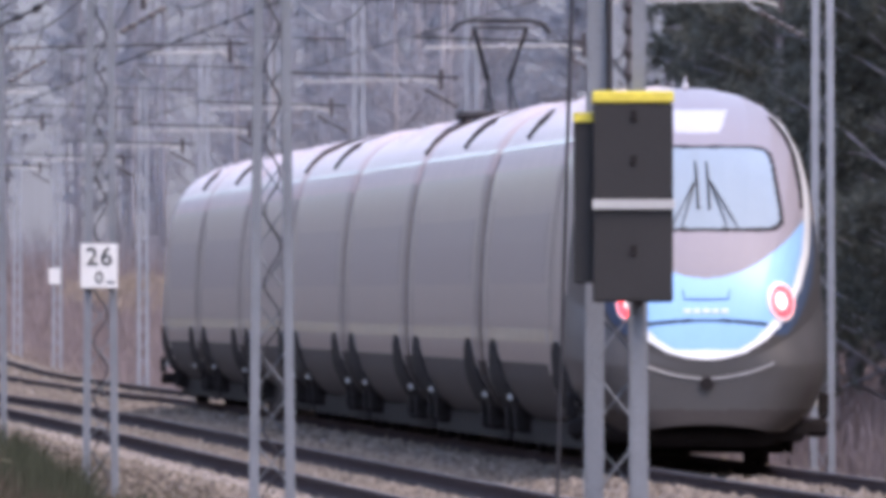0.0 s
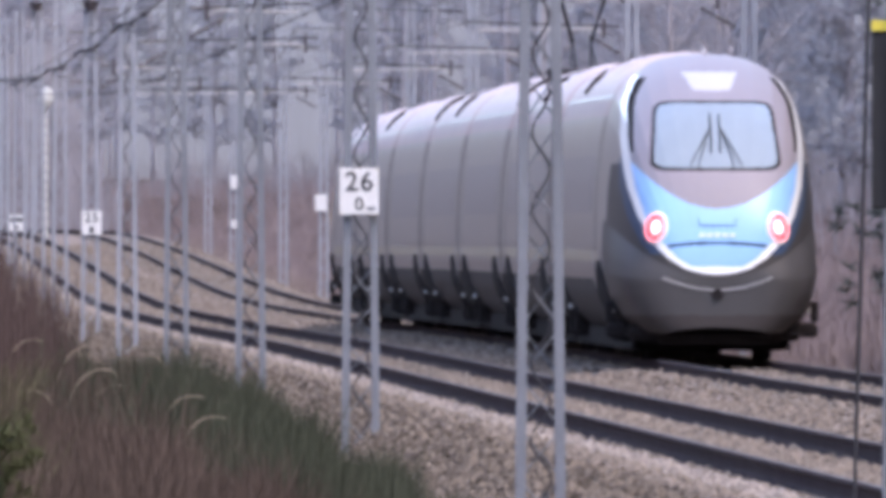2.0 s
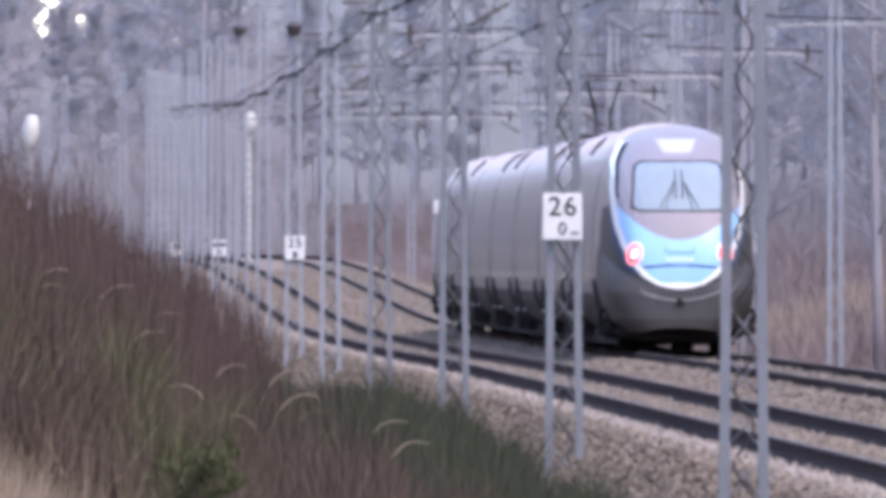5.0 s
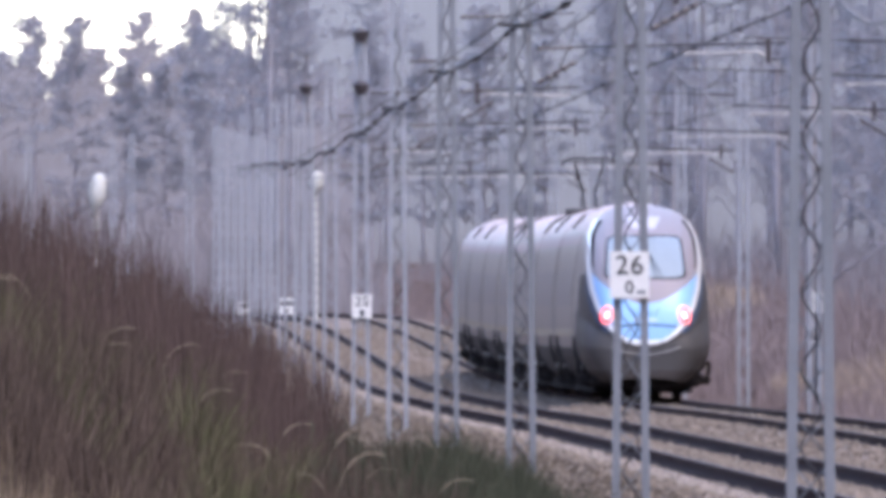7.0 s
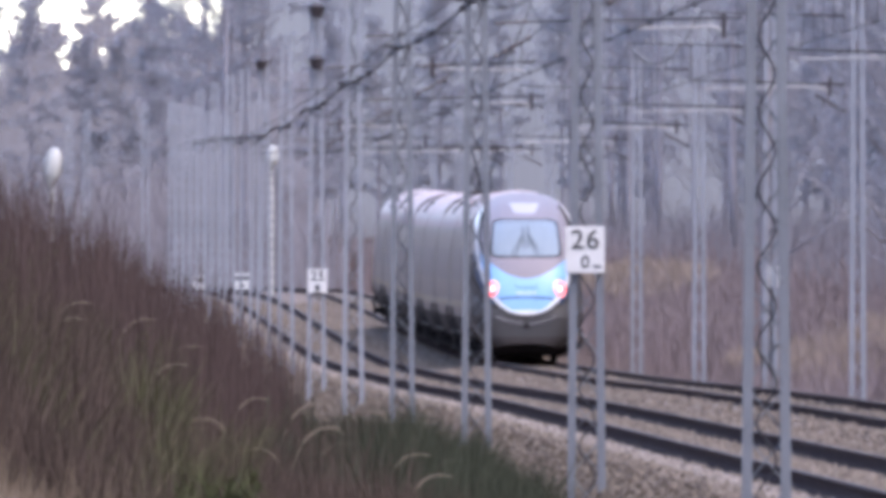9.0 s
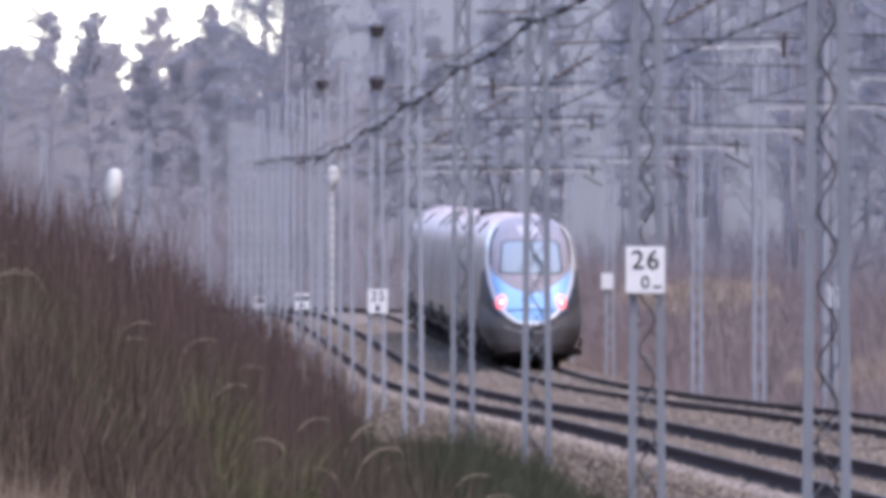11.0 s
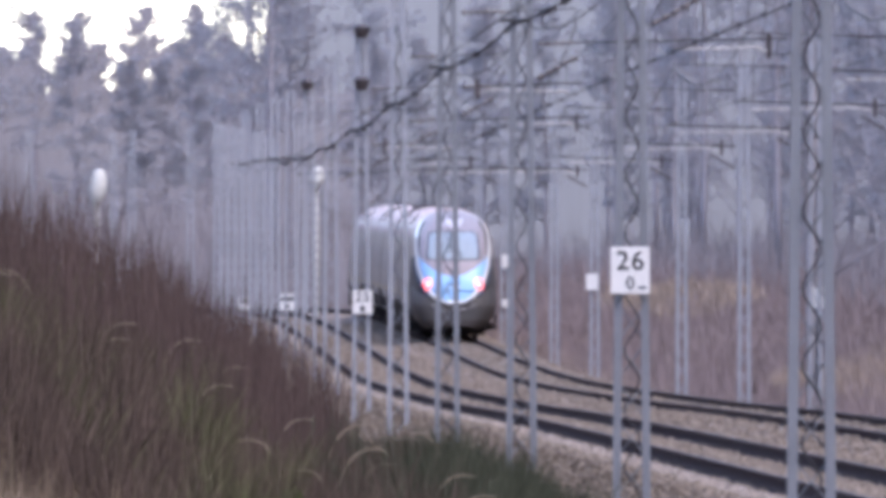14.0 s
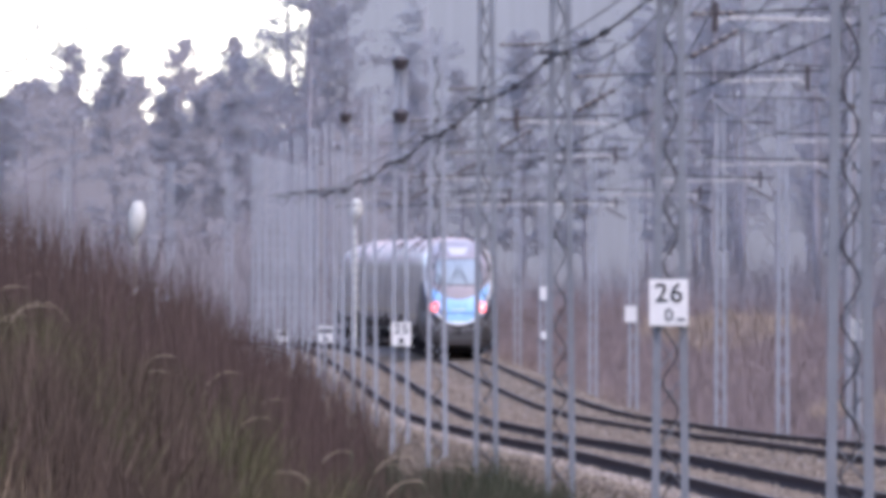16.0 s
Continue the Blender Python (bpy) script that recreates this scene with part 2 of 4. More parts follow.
class Shape:
    """Collects boxes, bars and rings for one mesh."""

    def __init__(self):
        self.v, self.f, self.i = [], [], []

    def box(self, x0, x1, y0, y1, z0, z1, k=0, bevel=0.0):
        n = len(self.v)
        b = bevel
        if b:
            for z, s in ((z0, b), (z0 + b, 0), (z1 - b, 0), (z1, b)):
                self.v += [(x0 + s, y0 + s, z), (x1 - s, y0 + s, z), (x1 - s, y1 - s, z), (x0 + s, y1 - s, z)]
            r = 4
        else:
            for z in (z0, z1):
                self.v += [(x0, y0, z), (x1, y0, z), (x1, y1, z), (x0, y1, z)]
            r = 2
        self.f += [(n + 3, n + 2, n + 1, n), tuple(n + 4 * (r - 1) + q for q in range(4))]
        for a in range(r - 1):
            for q in range(4):
                self.f.append((n + 4 * a + q, n + 4 * a + (q + 1) % 4, n + 4 * a + 4 + (q + 1) % 4, n + 4 * a + 4 + q))
        self.i += [k] * (len(self.f) - len(self.i))
        return self

    def bar(self, points, radius, sides=6, k=0, radius_end=None):
        """A round bar along points."""
        pts = [Vector(p) for p in points]
        n0 = len(self.v)
        for j, p in enumerate(pts):
            d = (pts[min(j + 1, len(pts) - 1)] - pts[max(j - 1, 0)]).normalized()
            a = d.orthogonal().normalized() if abs(d.z) > 0.9 else d.cross(Vector((0, 0, 1))).normalized()
            b = d.cross(a)
            r = radius if radius_end is None else radius + (radius_end - radius) * j / (len(pts) - 1)
            for q in range(sides):
                w = 2 * math.pi * q / sides
                self.v.append(p + a * (r * math.cos(w)) + b * (r * math.sin(w)))
        for j in range(len(pts) - 1):
            for q in range(sides):
                o = n0 + j * sides
                self.f.append((o + q, o + (q + 1) % sides, o + sides + (q + 1) % sides, o + sides + q))
        self.f.append(tuple(n0 + q for q in range(sides))[::-1])
        self.f.append(tuple(n0 + (len(pts) - 1) * sides + q for q in range(sides)))
        self.i += [k] * (len(self.f) - len(self.i))
        return self

    def disc_stack(self, p, q, radius, count, k=0):
        """An insulator: a rod with sheds."""
        p, q = Vector(p), Vector(q)
        n0 = len(self.v)
        self.bar([p.lerp(q, j / (3 * count)) for j in range(3 * count + 1)], radius, 8, k)
        pts = [p.lerp(q, j / (3 * count)) for j in range(3 * count + 1)]
        for j, c in enumerate(pts):
            s = (0.4, 1.0, 0.7)[j % 3]
            for w in range(8):
                i = n0 + 8 * j + w
                self.v[i] = c + (self.v[i] - c) * s
        return self

    def lathe(self, points, radii, sides=12, k=0):
        n0 = len(self.v)
        self.bar(points, 1.0, sides, k)
        for j, c in enumerate(points):
            c = Vector(c)
            for w in range(sides):
                i = n0 + sides * j + w
                self.v[i] = c + (self.v[i] - c) * radii[j]
        return self

    def done(self, name, materials, smooth=False):
        return mesh(name, self.v, self.f, materials, self.i, smooth)


def thing(name, m, label, category, group=""):
    ob = new(name)
    ob.empty_display_size = 0.3
    ob.matrix_world = m
    return tagged(ob, label, category, group)


# ---- ground, ballast and rails ----
def build_ground():
    xs = sorted(set([-400, -200, -100, -60, -40, -30, -20, -15, -10, -7, -5] + [round(-4 + 0.25 * i, 2) for i in range(47)]
                    + [8, 9, 10, 11, 12, 13, 13.8, 14.2, 14.7, 15.5, 17, 20, 23, 26, 30, 40, 60, 90, 140, 220, 400]))
    ys = sorted(set([-400, -200, -80, -40, -20, -10, 0, 10, 20, 30] + [40 + 4 * i for i in range(36)] + [190 + 10 * i for i in range(130)]
                    + [1500, 1600, 1800, 2100, 2500, 3200, 4500]))
    verts = []
    for y in ys:
        for x in xs:
            xx = x + (bend(y) if y > 190 else 0)
            z = ground_z(xx, max(y, 0))
            rough = 0 if 5.9 < x < 14.8 else 0.10
            verts.append((xx, y, z + rough * noise.noise(Vector((xx * 0.8, y * 0.15, 0)))))
    n = len(xs)
    faces, idx = [], []
    for j in range(len(ys) - 1):
        for i in range(n - 1):
            faces.append((j * n + i, j * n + i + 1, (j + 1) * n + i + 1, (j + 1) * n + i))
            mid_x = (xs[i] + xs[i + 1]) / 2
            idx.append(3 if 7.2 < mid_x < 7.5 and ys[j] > 150 else 2 if 5.2 < mid_x < 6.95 and ys[j] > 150 else 1 if 5.8 < (xs[i] + xs[i + 1]) / 2 < 14.7 and ys[j] > 150 else 0)
    ob = new("ground", mesh("ground", verts, faces, [EARTH, BALLAST, DIRTY, EDGE_STONE], idx, True))
    tagged(ob, "brown heath ground with a pale ballast bed for two tracks", "ground", kind="structure")
    return ob


def build_rail(x0, lift, chair):
    """One rail: foot, web and head, swept along the line; chair: the height of the base under its foot."""
    prof = [(-0.07, -0.172), (0.07, -0.172), (0.07, -0.155), (0.012, -0.13), (0.012, -0.05), (0.036, -0.035), (0.036, -0.004), (0.03, 0.0),
            (-0.03, 0.0), (-0.036, -0.004), (-0.036, -0.035), (-0.012, -0.05), (-0.012, -0.13), (-0.07, -0.155)]
    prof = [(a, b - chair if b < -0.15 else b) for a, b in prof]
    ds = list(range(60, 1500, 8))
    v, f, idx = [], [], []
    for d in ds:
        for a, b in prof:
            v.append((x0 + bend(d) + a, d, rail_z(d) + lift + b))
    n = len(prof)
    for j in range(len(ds) - 1):
        for i in range(n):
            f.append((j * n + i, j * n + (i + 1) % n, (j + 1) * n + (i + 1) % n, (j + 1) * n + i))
            idx.append(1 if i == 7 else 2 if i in (4, 10) else 0)
    return mesh("rail", v, f, [RAIL, RAIL_TOP, RAIL_WEB], idx)


def build_track(xc, label, lift, chair=0.0):
    tr = thing("railway_track", Matrix(), label, "railway track", "tracks of the line")
    for s in (-1, 1):
        put("rail", build_rail(xc + s * 0.7535, lift, chair), tr)
    sh = Shape()
    for i in range(1500):
        d = 150 + 0.6 * i
        x, z = xc + bend(d), rail_z(d) + lift - chair - 0.145
        sh.box(x - 1.3, x + 1.3, d - 0.13, d + 0.13, z - 0.18, z)
    sl = put("sleeper_run", sh.done("sleeper_run", CONCRETE), tr, label="grey concrete sleepers bedded in ballast")
    tagged(sl, kind="stuff")
    return tr


def build_stones():
    """Loose ballast stones over the bed and its shoulder."""
    rnd = random.Random(5)
    v, f, idx = [], [], []
    base = [(1, 0, 0), (-0.5, 0.8, 0.1), (-0.6, -0.7, -0.1), (0.1, 0.1, 0.8), (0.2, -0.2, -0.6)]
    tri = [(0, 1, 3), (1, 2, 3), (2, 0, 3), (1, 0, 4), (2, 1, 4), (0, 2, 4)]
    for k in range(125000):
        d = 185 + 800 * rnd.random() ** 1.9
        x = rnd.uniform(5.9, 14.0) if rnd.random() < 0.4 else rnd.uniform(5.4, 10.4)
        if any(abs(x - c - s * 0.7535) < 0.09 for c in (NEAR_X, FAR_X) for s in (-1, 1)):
            continue
        z = ground_z(x + bend(d), d) + rnd.uniform(-0.01, 0.035)
        r = rnd.uniform(0.03, 0.062)
        w = rnd.uniform(0, 6.28)
        c, s = math.cos(w), math.sin(w)
        n = len(v)
        for a, b, h in base:
            a, b, h = a * rnd.uniform(0.7, 1.2), b * rnd.uniform(0.7, 1.2), h * rnd.uniform(0.7, 1.2)
            v.append((x + bend(d) + r * (a * c - b * s), d + r * (a * s + b * c), z + r * h))
        f += [(n + p, n + q, n + t) for p, q, t in tri]
        idx += [1 if x < 6.92 else 2 if 7.15 < x < 7.5 else 0] * len(tri)
    ob = new("ballast_stones", mesh("ballast_stones", v, f, [STONE, DIRTY_STONE, EDGE_STONE], idx))
    tagged(ob, "loose grey and beige crushed ballast stones round the rails", "ballast", kind="stuff")


build_ground()
build_track(NEAR_X, "rusty steel rails on concrete sleepers, empty track", NEAR_LIFT, NEAR_LIFT)
build_track(FAR_X, "rusty steel rails on concrete sleepers under the train", LIFT)
build_stones()


# ---- overhead line masts ----
def mast_mesh_set(h, w0, w1, depth, paint=STEEL, t=0.085):
    """Two tapering channel legs with crossed lacing between them."""
    legs = []
    for s in (-1, 1):
        v = []
        for z, w in ((0, w0), (h, w1)):
            x = s * w / 2
            xi = x - s * t
            v += [(x, -depth / 2, z), (xi, -depth / 2, z), (xi, -depth / 2 + 0.012, z), (x - s * 0.012, -depth / 2 + 0.012, z),
                  (x - s * 0.012, depth / 2 - 0.012, z), (xi, depth / 2 - 0.012, z), (xi, depth / 2, z), (x, depth / 2, z)]
        f = [(q, (q + 1) % 8, 8 + (q + 1) % 8, 8 + q) for q in range(8)] + [tuple(range(8)), tuple(range(15, 7, -1))]
        legs.append(mesh("leg", v, f, paint))
    lace = []
    n = int(h / 0.42)
    for side in (-1, 1):
        y = side * (depth / 2 - 0.004)
        for j in range(n):
            za, zb = h * j / n + 0.05, h * (j + 1) / n + 0.02
            wa, wb = w0 + (w1 - w0) * za / h, w0 + (w1 - w0) * zb / h
            s = 1 if (j + (side > 0)) % 2 else -1
            lace.append(Shape().bar([(-s * (wa / 2 - 0.04), y, za), (s * (wb / 2 - 0.04), y, zb)], 0.0085, 4).done("lacing_bar", paint))
    return legs, lace


LEGS_A, LACE_A = mast_mesh_set(8.6, 0.43, 0.27, 0.2)
LEGS_B, LACE_B = mast_mesh_set(8.1, 0.30, 0.24, 0.18, HAZE_STEEL)
LEGS_D, LACE_D = mast_mesh_set(8.6, 0.42, 0.33, 0.2, STEEL, 0.12)
LEGS_C, LACE_C = mast_mesh_set(8.6, 0.43, 0.27, 0.2, HAZE_STEEL)


def wavy_cable():
    """The earthing cable that winds up the mast."""
    pts = [(0.09 * math.sin(i * 0.5) * (1 - 0.03 * i / 10), -0.13, 0.3 + i * 0.052) for i in range(150)]
    return Shape().bar(pts, 0.011, 5).done("earth_cable", CABLE)


def foot_block():
    return Shape().box(-0.32, 0.32, -0.28, 0.28, -0.6, 0.03, bevel=0.04).done("foundation", CONCRETE)


def cantilever(side, reach, push):
    """A hinged bracket; side: +1 reaches to larger x. The pale steady arm holds the wire from beyond (push) or from the mast's side."""
    s, a = side, side * 0.22
    end = reach + (1.55 if push else 0.1)
    hang = reach + 1.3 if push else 0.5
    tip = reach + (0.1 if push else -0.1)
    stay = Shape().bar([(a + s * 0.5, 0, 6.22), (s * end, 0, 6.28)], 0.017, 6)
    tie = Shape().bar([(a + s * 0.75, 0, 7.45), (s * reach, 0, 7.5), (s * reach, 0, 7.2)], 0.013, 6)
    arm = Shape().bar([(s * hang, 0, 6.08), (s * (hang + (tip - hang) * 0.12), 0, 6.16), (s * tip, 0, 6.13)], 0.019, 6)
    slant = Shape().bar([(a + s * 0.55, 0, 6.03), (s * (reach + 0.1), 0, 7.5)], 0.019, 6)
    ins = [Shape().disc_stack((a, 0, 7.43), (a + s * 0.75, 0, 7.45), 0.04, 6), Shape().disc_stack((a, 0, 5.72), (a + s * 0.55, 0, 6.03), 0.04, 5),
           Shape().disc_stack((a, 0, 6.2), (a + s * 0.5, 0, 6.22), 0.035, 5),
           Shape().bar([(s * hang, 0, 6.34), (s * hang, 0, 6.0)], 0.035, 6)]
    parts = [("top_tie", tie.done("top_tie", CABLE)), ("stay_tube", stay.done("stay_tube", CABLE)), ("steady_arm", arm.done("steady_arm", TUBE)),
             ("cantilever", slant.done("cantilever", HAZE_STEEL if side < 0 else STEEL))]
    return parts, [q.done("insulator", INSUL) for q in ins]


ARM_PULL, ARM_PUSH = cantilever(1, NEAR_X - MAST_X, False), cantilever(1, NEAR_X - MAST_X, True)
ARM_R = cantilever(-1, RIGHT_X - FAR_X, False)
CABLE_ME, FOOT_ME = wavy_cable(), foot_block()


def build_mast(x, d, kind, arm=None, cable=True):
    z = rail_z(d) - 0.7
    label = "grey lattice steel mast with hinged overhead wire arm"
    m = thing("catenary_mast", Matrix.Translation((x, d, z)), label, "mast", "masts along the line")
    legs, lace = {"near": (LEGS_A, LACE_A), "far": (LEGS_B, LACE_B), "end": (LEGS_C, LACE_C), "broad": (LEGS_D, LACE_D)}[kind]
    for me in legs:
        put("leg", me, m)
    for me in lace:
        put("lacing_bar", me, m)
    put("foundation", FOOT_ME, m, label="concrete foundation block")
    if cable:
        put("earth_cable", CABLE_ME, m, label="dark wavy earthing cable")
    if arm:
        for name, me in arm[0]:
            put(name, me, m)
        for me in arm[1]:
            put("insulator", me, m, label="brown ribbed insulator")
    return m


def mast_shift(d):
    """The mast line spreads a little from the track further on."""
    return ease(d, ((0, 0), (450, 0), (587, 0.18), (875, 0.35), (2000, 0.35)))


NEAR_MASTS = [299 + 72.0 * k for k in range(-2, 11)]
for k, d in enumerate(NEAR_MASTS):
    arm = (ARM_PULL, ARM_PUSH)[k % 2 == 1] if 160 < d < 690 else None
    m = build_mast(MAST_X + bend(d) + mast_shift(d) + (0.18 if d < 160 else 0), d, "broad" if d < 160 else "near" if d < 500 else "end", arm, 160 < d < 560)
    if d < 160:
        put("insulator", Shape().disc_stack((0.075, -0.16, 4.0), (0.075, -0.16, 6.0), 0.04, 14).done("insulator", INSUL), m, label="dark ribbed insulator string")
        put("down_lead", Shape().bar([(-0.05, -0.13, 3.9), (-0.055, -0.13, 6.5)], 0.022, 6).done("down_lead", CABLE), m, label="dark cable down the mast")
    else:
        put("cross_bar", Shape().box(-0.3, 0.12, -0.17, -0.11, 6.5, 6.56, bevel=0.01).done("cross_bar", CABLE), m, label="dark short cross bar")
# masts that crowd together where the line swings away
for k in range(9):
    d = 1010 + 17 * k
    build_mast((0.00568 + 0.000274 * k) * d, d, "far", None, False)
for x, d in ((-1.55, 1180), (2.2, 1190), (2.95, 1170), (5.4, 1150), (9.6, 1085), (10.3, 1120)):
    build_mast(x, d, "end", None, False)
RIGHT_MASTS = (303, 362, 421, 480, 536, 592, 652, 764, 830, 928, 985)
for d in RIGHT_MASTS:
    build_mast(RIGHT_X + bend(d), d, "far", ARM_R, False)


# ---- wires ----
def build_wire(name, label, x, z, radius, places, sag, droppers=None, clamps=()):
    w = thing(name, Matrix(), label, "overhead wire", "overhead wires")
    pts = []
    for a, b in zip(places, places[1:]):
        for j in range(12):
            u = j / 12
            d = a + (b - a) * u
            pts.append((x + bend(d), d, rail_z(a) + (rail_z(b) - rail_z(a)) * u + z - sag * 4 * u * (1 - u)))
    put("wire", Shape().bar(pts, radius, 5).done("wire", CABLE), w)
    for u, length, r in clamps:
        for a, b in zip(places, places[1:]):
            d0, d1 = a + (b - a) * u, a + (b - a) * u + length
            ends = [(x + bend(d), d, rail_z(d) + z - sag * 4 * ((d - a) / (b - a)) * (1 - (d - a) / (b - a))) for d in (d0, d1)]
            put("clamp", Shape().disc_stack(ends[0], ends[1], r, 5).done("clamp", CABLE), w)
    if droppers:
        for a, b in zip(places, places[1:]):
            for j in range(1, 9):
                u = j / 9
                d = a + (b - a) * u
                r = rail_z(d)
                dr = Shape().bar([(x + bend(d), d, r + z - sag * 4 * u * (1 - u)), (x + bend(d), d, r + droppers)], 0.006, 4)
                put("dropper", dr.done("dropper", CABLE), w)
    return w


L_PLACES = [83, 155] + NEAR_MASTS[1:]
build_wire("contact_wire", "thin dark contact wire over the empty track", NEAR_X, 5.4, 0.013, L_PLACES, 0.0, None, [(k / 6, 0.9, 0.03) for k in range(6)])
build_wire("catenary_wire", "dark carrier wire with droppers over the empty track", NEAR_X, 6.5, 0.012, L_PLACES, 0.75, 5.4)
R_PLACES = [130, 231, 303, 375, 421, 480, 536, 592, 652, 708, 764, 830, 928, 985, 1060, 1130]
build_wire("contact_wire", "thin dark contact wire above the train", FAR_X, 5.62, 0.010, R_PLACES, 0.0)
build_wire("catenary_wire", "dark carrier wire with droppers above the train", FAR_X, 6.75, 0.012, R_PLACES, 0.6, 5.62)
build_wire("feeder_cable", "dark feeder cable with clamps hung along the masts", MAST_X - 0.1, 5.8, 0.019, L_PLACES[:-3], 0.12, None,
           ((0.04, 4.0, 0.045), (0.45, 3.0, 0.05), (0.62, 5.0, 0.045), (0.93, 4.0, 0.045)))
build_wire("return_cable", "thin dark cable strung beside the feeder", MAST_X - 0.3, 5.86, 0.011, L_PLACES, 0.04)
build_wire("return_cable", "thin dark slack cable below the feeder", MAST_X + 0.06, 5.76, 0.011, L_PLACES, 0.3)


# ---- the train ----
HALF = ((0.0, 4.08), (0.30, 4.065), (0.60, 4.0), (0.85, 3.88), (1.05, 3.70), (1.18, 3.48), (1.27, 3.2), (1.335, 2.85), (1.385, 2.4), (1.412, 1.9),
        (1.415, 1.5), (1.40, 1.15), (1.34, 0.85), (1.2, 0.58), (1.02, 0.42), (0.92, 0.36), (0.0, 0.36))


def half_profile(n):
    """n points down one side of the body, evenly spread along it."""
    pts = [Vector(p) for p in HALF[:-1]]
    dist = [0.0]
    for a, b in zip(pts, pts[1:]):
        dist.append(dist[-1] + (b - a).length)
    out = []
    for i in range(n):
        s = dist[-1] * i / (n - 1)
        j = max(q for q in range(len(pts) - 1) if dist[q] <= s + 1e-9)
        out.append(pts[j].lerp(pts[j + 1], (s - dist[j]) / (dist[j + 1] - dist[j])))
    return out


def side_x(z):
    """Half width of the body at height z."""
    rows = sorted((b, a) for a, b in HALF[:-1])
    return ease(z, rows)


def car_body(y0, y1, open_ends=False):
    """The shell of a carriage between two places, in bands of colour."""
    hp = half_profile(44)
    ring = [(-p.x, p.y) for p in hp[::-1]] + [(p.x, p.y) for p in hp[1:]]
    ys = [y0 + 0.0, y0 + 0.06] + [y0 + 0.06 + (y1 - y0 - 0.12) * k / 10 for k in range(1, 10)] + [y1 - 0.06, y1]
    v, f, idx = [], [], []
    for j, y in enumerate(ys):
        s = 0.975 if j in (0, len(ys) - 1) else 1.0
        for x, z in ring:
            v.append((x * s, y, 0.36 + (z - 0.36) * s))
    n = len(ring)
    for j in range(len(ys) - 1):
        for i in range(n - 1):
            zc = (ring[i][1] + ring[i + 1][1]) / 2
            # Light on the shoulder is put into the pale band; the foot is dark
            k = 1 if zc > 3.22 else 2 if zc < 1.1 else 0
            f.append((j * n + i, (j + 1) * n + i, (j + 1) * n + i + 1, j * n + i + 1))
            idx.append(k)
        f.append((j * n + n - 1, (j + 1) * n + n - 1, (j + 1) * n, j * n))
        idx.append(2)
    for o in (0, (len(ys) - 1) * n):
        f.append(tuple(o + q for q in range(n)))
        idx.append(3)
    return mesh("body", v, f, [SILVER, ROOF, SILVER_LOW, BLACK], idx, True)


def side_panel(y0, y1, z0, z1, s, off, material, name, rows=4):
    """A thin curved panel that lies on the side of the body."""
    v, f = [], []
    for j in range(rows + 1):
        z = z0 + (z1 - z0) * j / rows
        x = side_x(z) + off
        v += [(s * x, y0, z), (s * x, y1, z), (s * (x - 0.03), y0, z), (s * (x - 0.03), y1, z)]
    for j in range(rows):
        o = 4 * j
        f += [(o, o + 1, o + 5, o + 4), (o + 2, o + 6, o + 7, o + 3), (o, o + 4, o + 6, o + 2), (o + 1, o + 3, o + 7, o + 5)]
    o = 4 * rows
    f += [(0, 2, 3, 1), (o, o + 1, o + 3, o + 2)]
    return mesh(name, v, f, material)


def wheelset(r=0.425):
    sh = Shape()
    for s in (-1, 1):
        sh.bar([(s * 0.68, 0, r), (s * 0.71, 0, r)], r + 0.028, 20)
        sh.bar([(s * 0.71, 0, r), (s * 0.82, 0, r)], r, 20)
    sh.bar([(-0.68, 0, r), (0.68, 0, r)], 0.08, 8)
    return sh.done("wheelset", BLACK, False)


def bogie_frame():
    sh = Shape()
    for s in (-1, 1):
        sh.box(s * 1.05 - 0.1, s * 1.05 + 0.1, -1.9, 1.9, 0.42, 0.75, bevel=0.04)
        for y in (-1.35, 1.35):
            sh.box(s * 1.05 - 0.16, s * 1.05 + 0.16, y - 0.28, y + 0.28, 0.24, 0.66, bevel=0.05)
        sh.bar([(s * 1.05, -0.5, 0.62), (s * 1.05, -0.5, 1.05)], 0.16, 10)
        sh.bar([(s * 1.05, 0.5, 0.62), (s * 1.05, 0.5, 1.05)], 0.16, 10)
    sh.box(-1.0, 1.0, -0.3, 0.3, 0.4, 0.9, bevel=0.04)
    return sh.done("bogie_frame", BLACK)


def bogie_cutout(s):
    """A black panel that puts in the dark of the arched skirt opening above a bogie, peaked towards its middle."""
    v, f = [], []
    n = 14
    for j in range(n + 1):
        y = -2.6 + 5.2 * j / n
        top = 0.6 + 0.72 * max(0.0, 1 - abs(y / 2.6) ** 1.9)
        for r in range(7):
            z = 0.34 + (top - 0.34) * r / 6
            v.append((s * (side_x(max(z, 0.36)) + 0.03), y, z))
    for j in range(n):
        for r in range(6):
            o = 7 * j + r
            f.append((o, o + 7, o + 8, o + 1))
    k = len(v)
    v += [(x - s * 0.06, y, z) for x, y, z in v]
    f += [tuple(k + q for q in face[::-1]) for face in f]
    rim = [7 * j + 6 for j in range(n + 1)]
    f += [(a, b, b + k, a + k) for a, b in zip(rim, rim[1:])]
    return mesh("bogie_opening", v, f, BLACK)


WHEEL_ME, FRAME_ME = wheelset(), bogie_frame()
CUT_ME = {s: bogie_cutout(s) for s in (-1, 1)}
LAMP_DOT = Shape().bar([(0, 0, 0), (0, -0.05, 0)], 0.04, 10).done("marker_plate", TUBE)


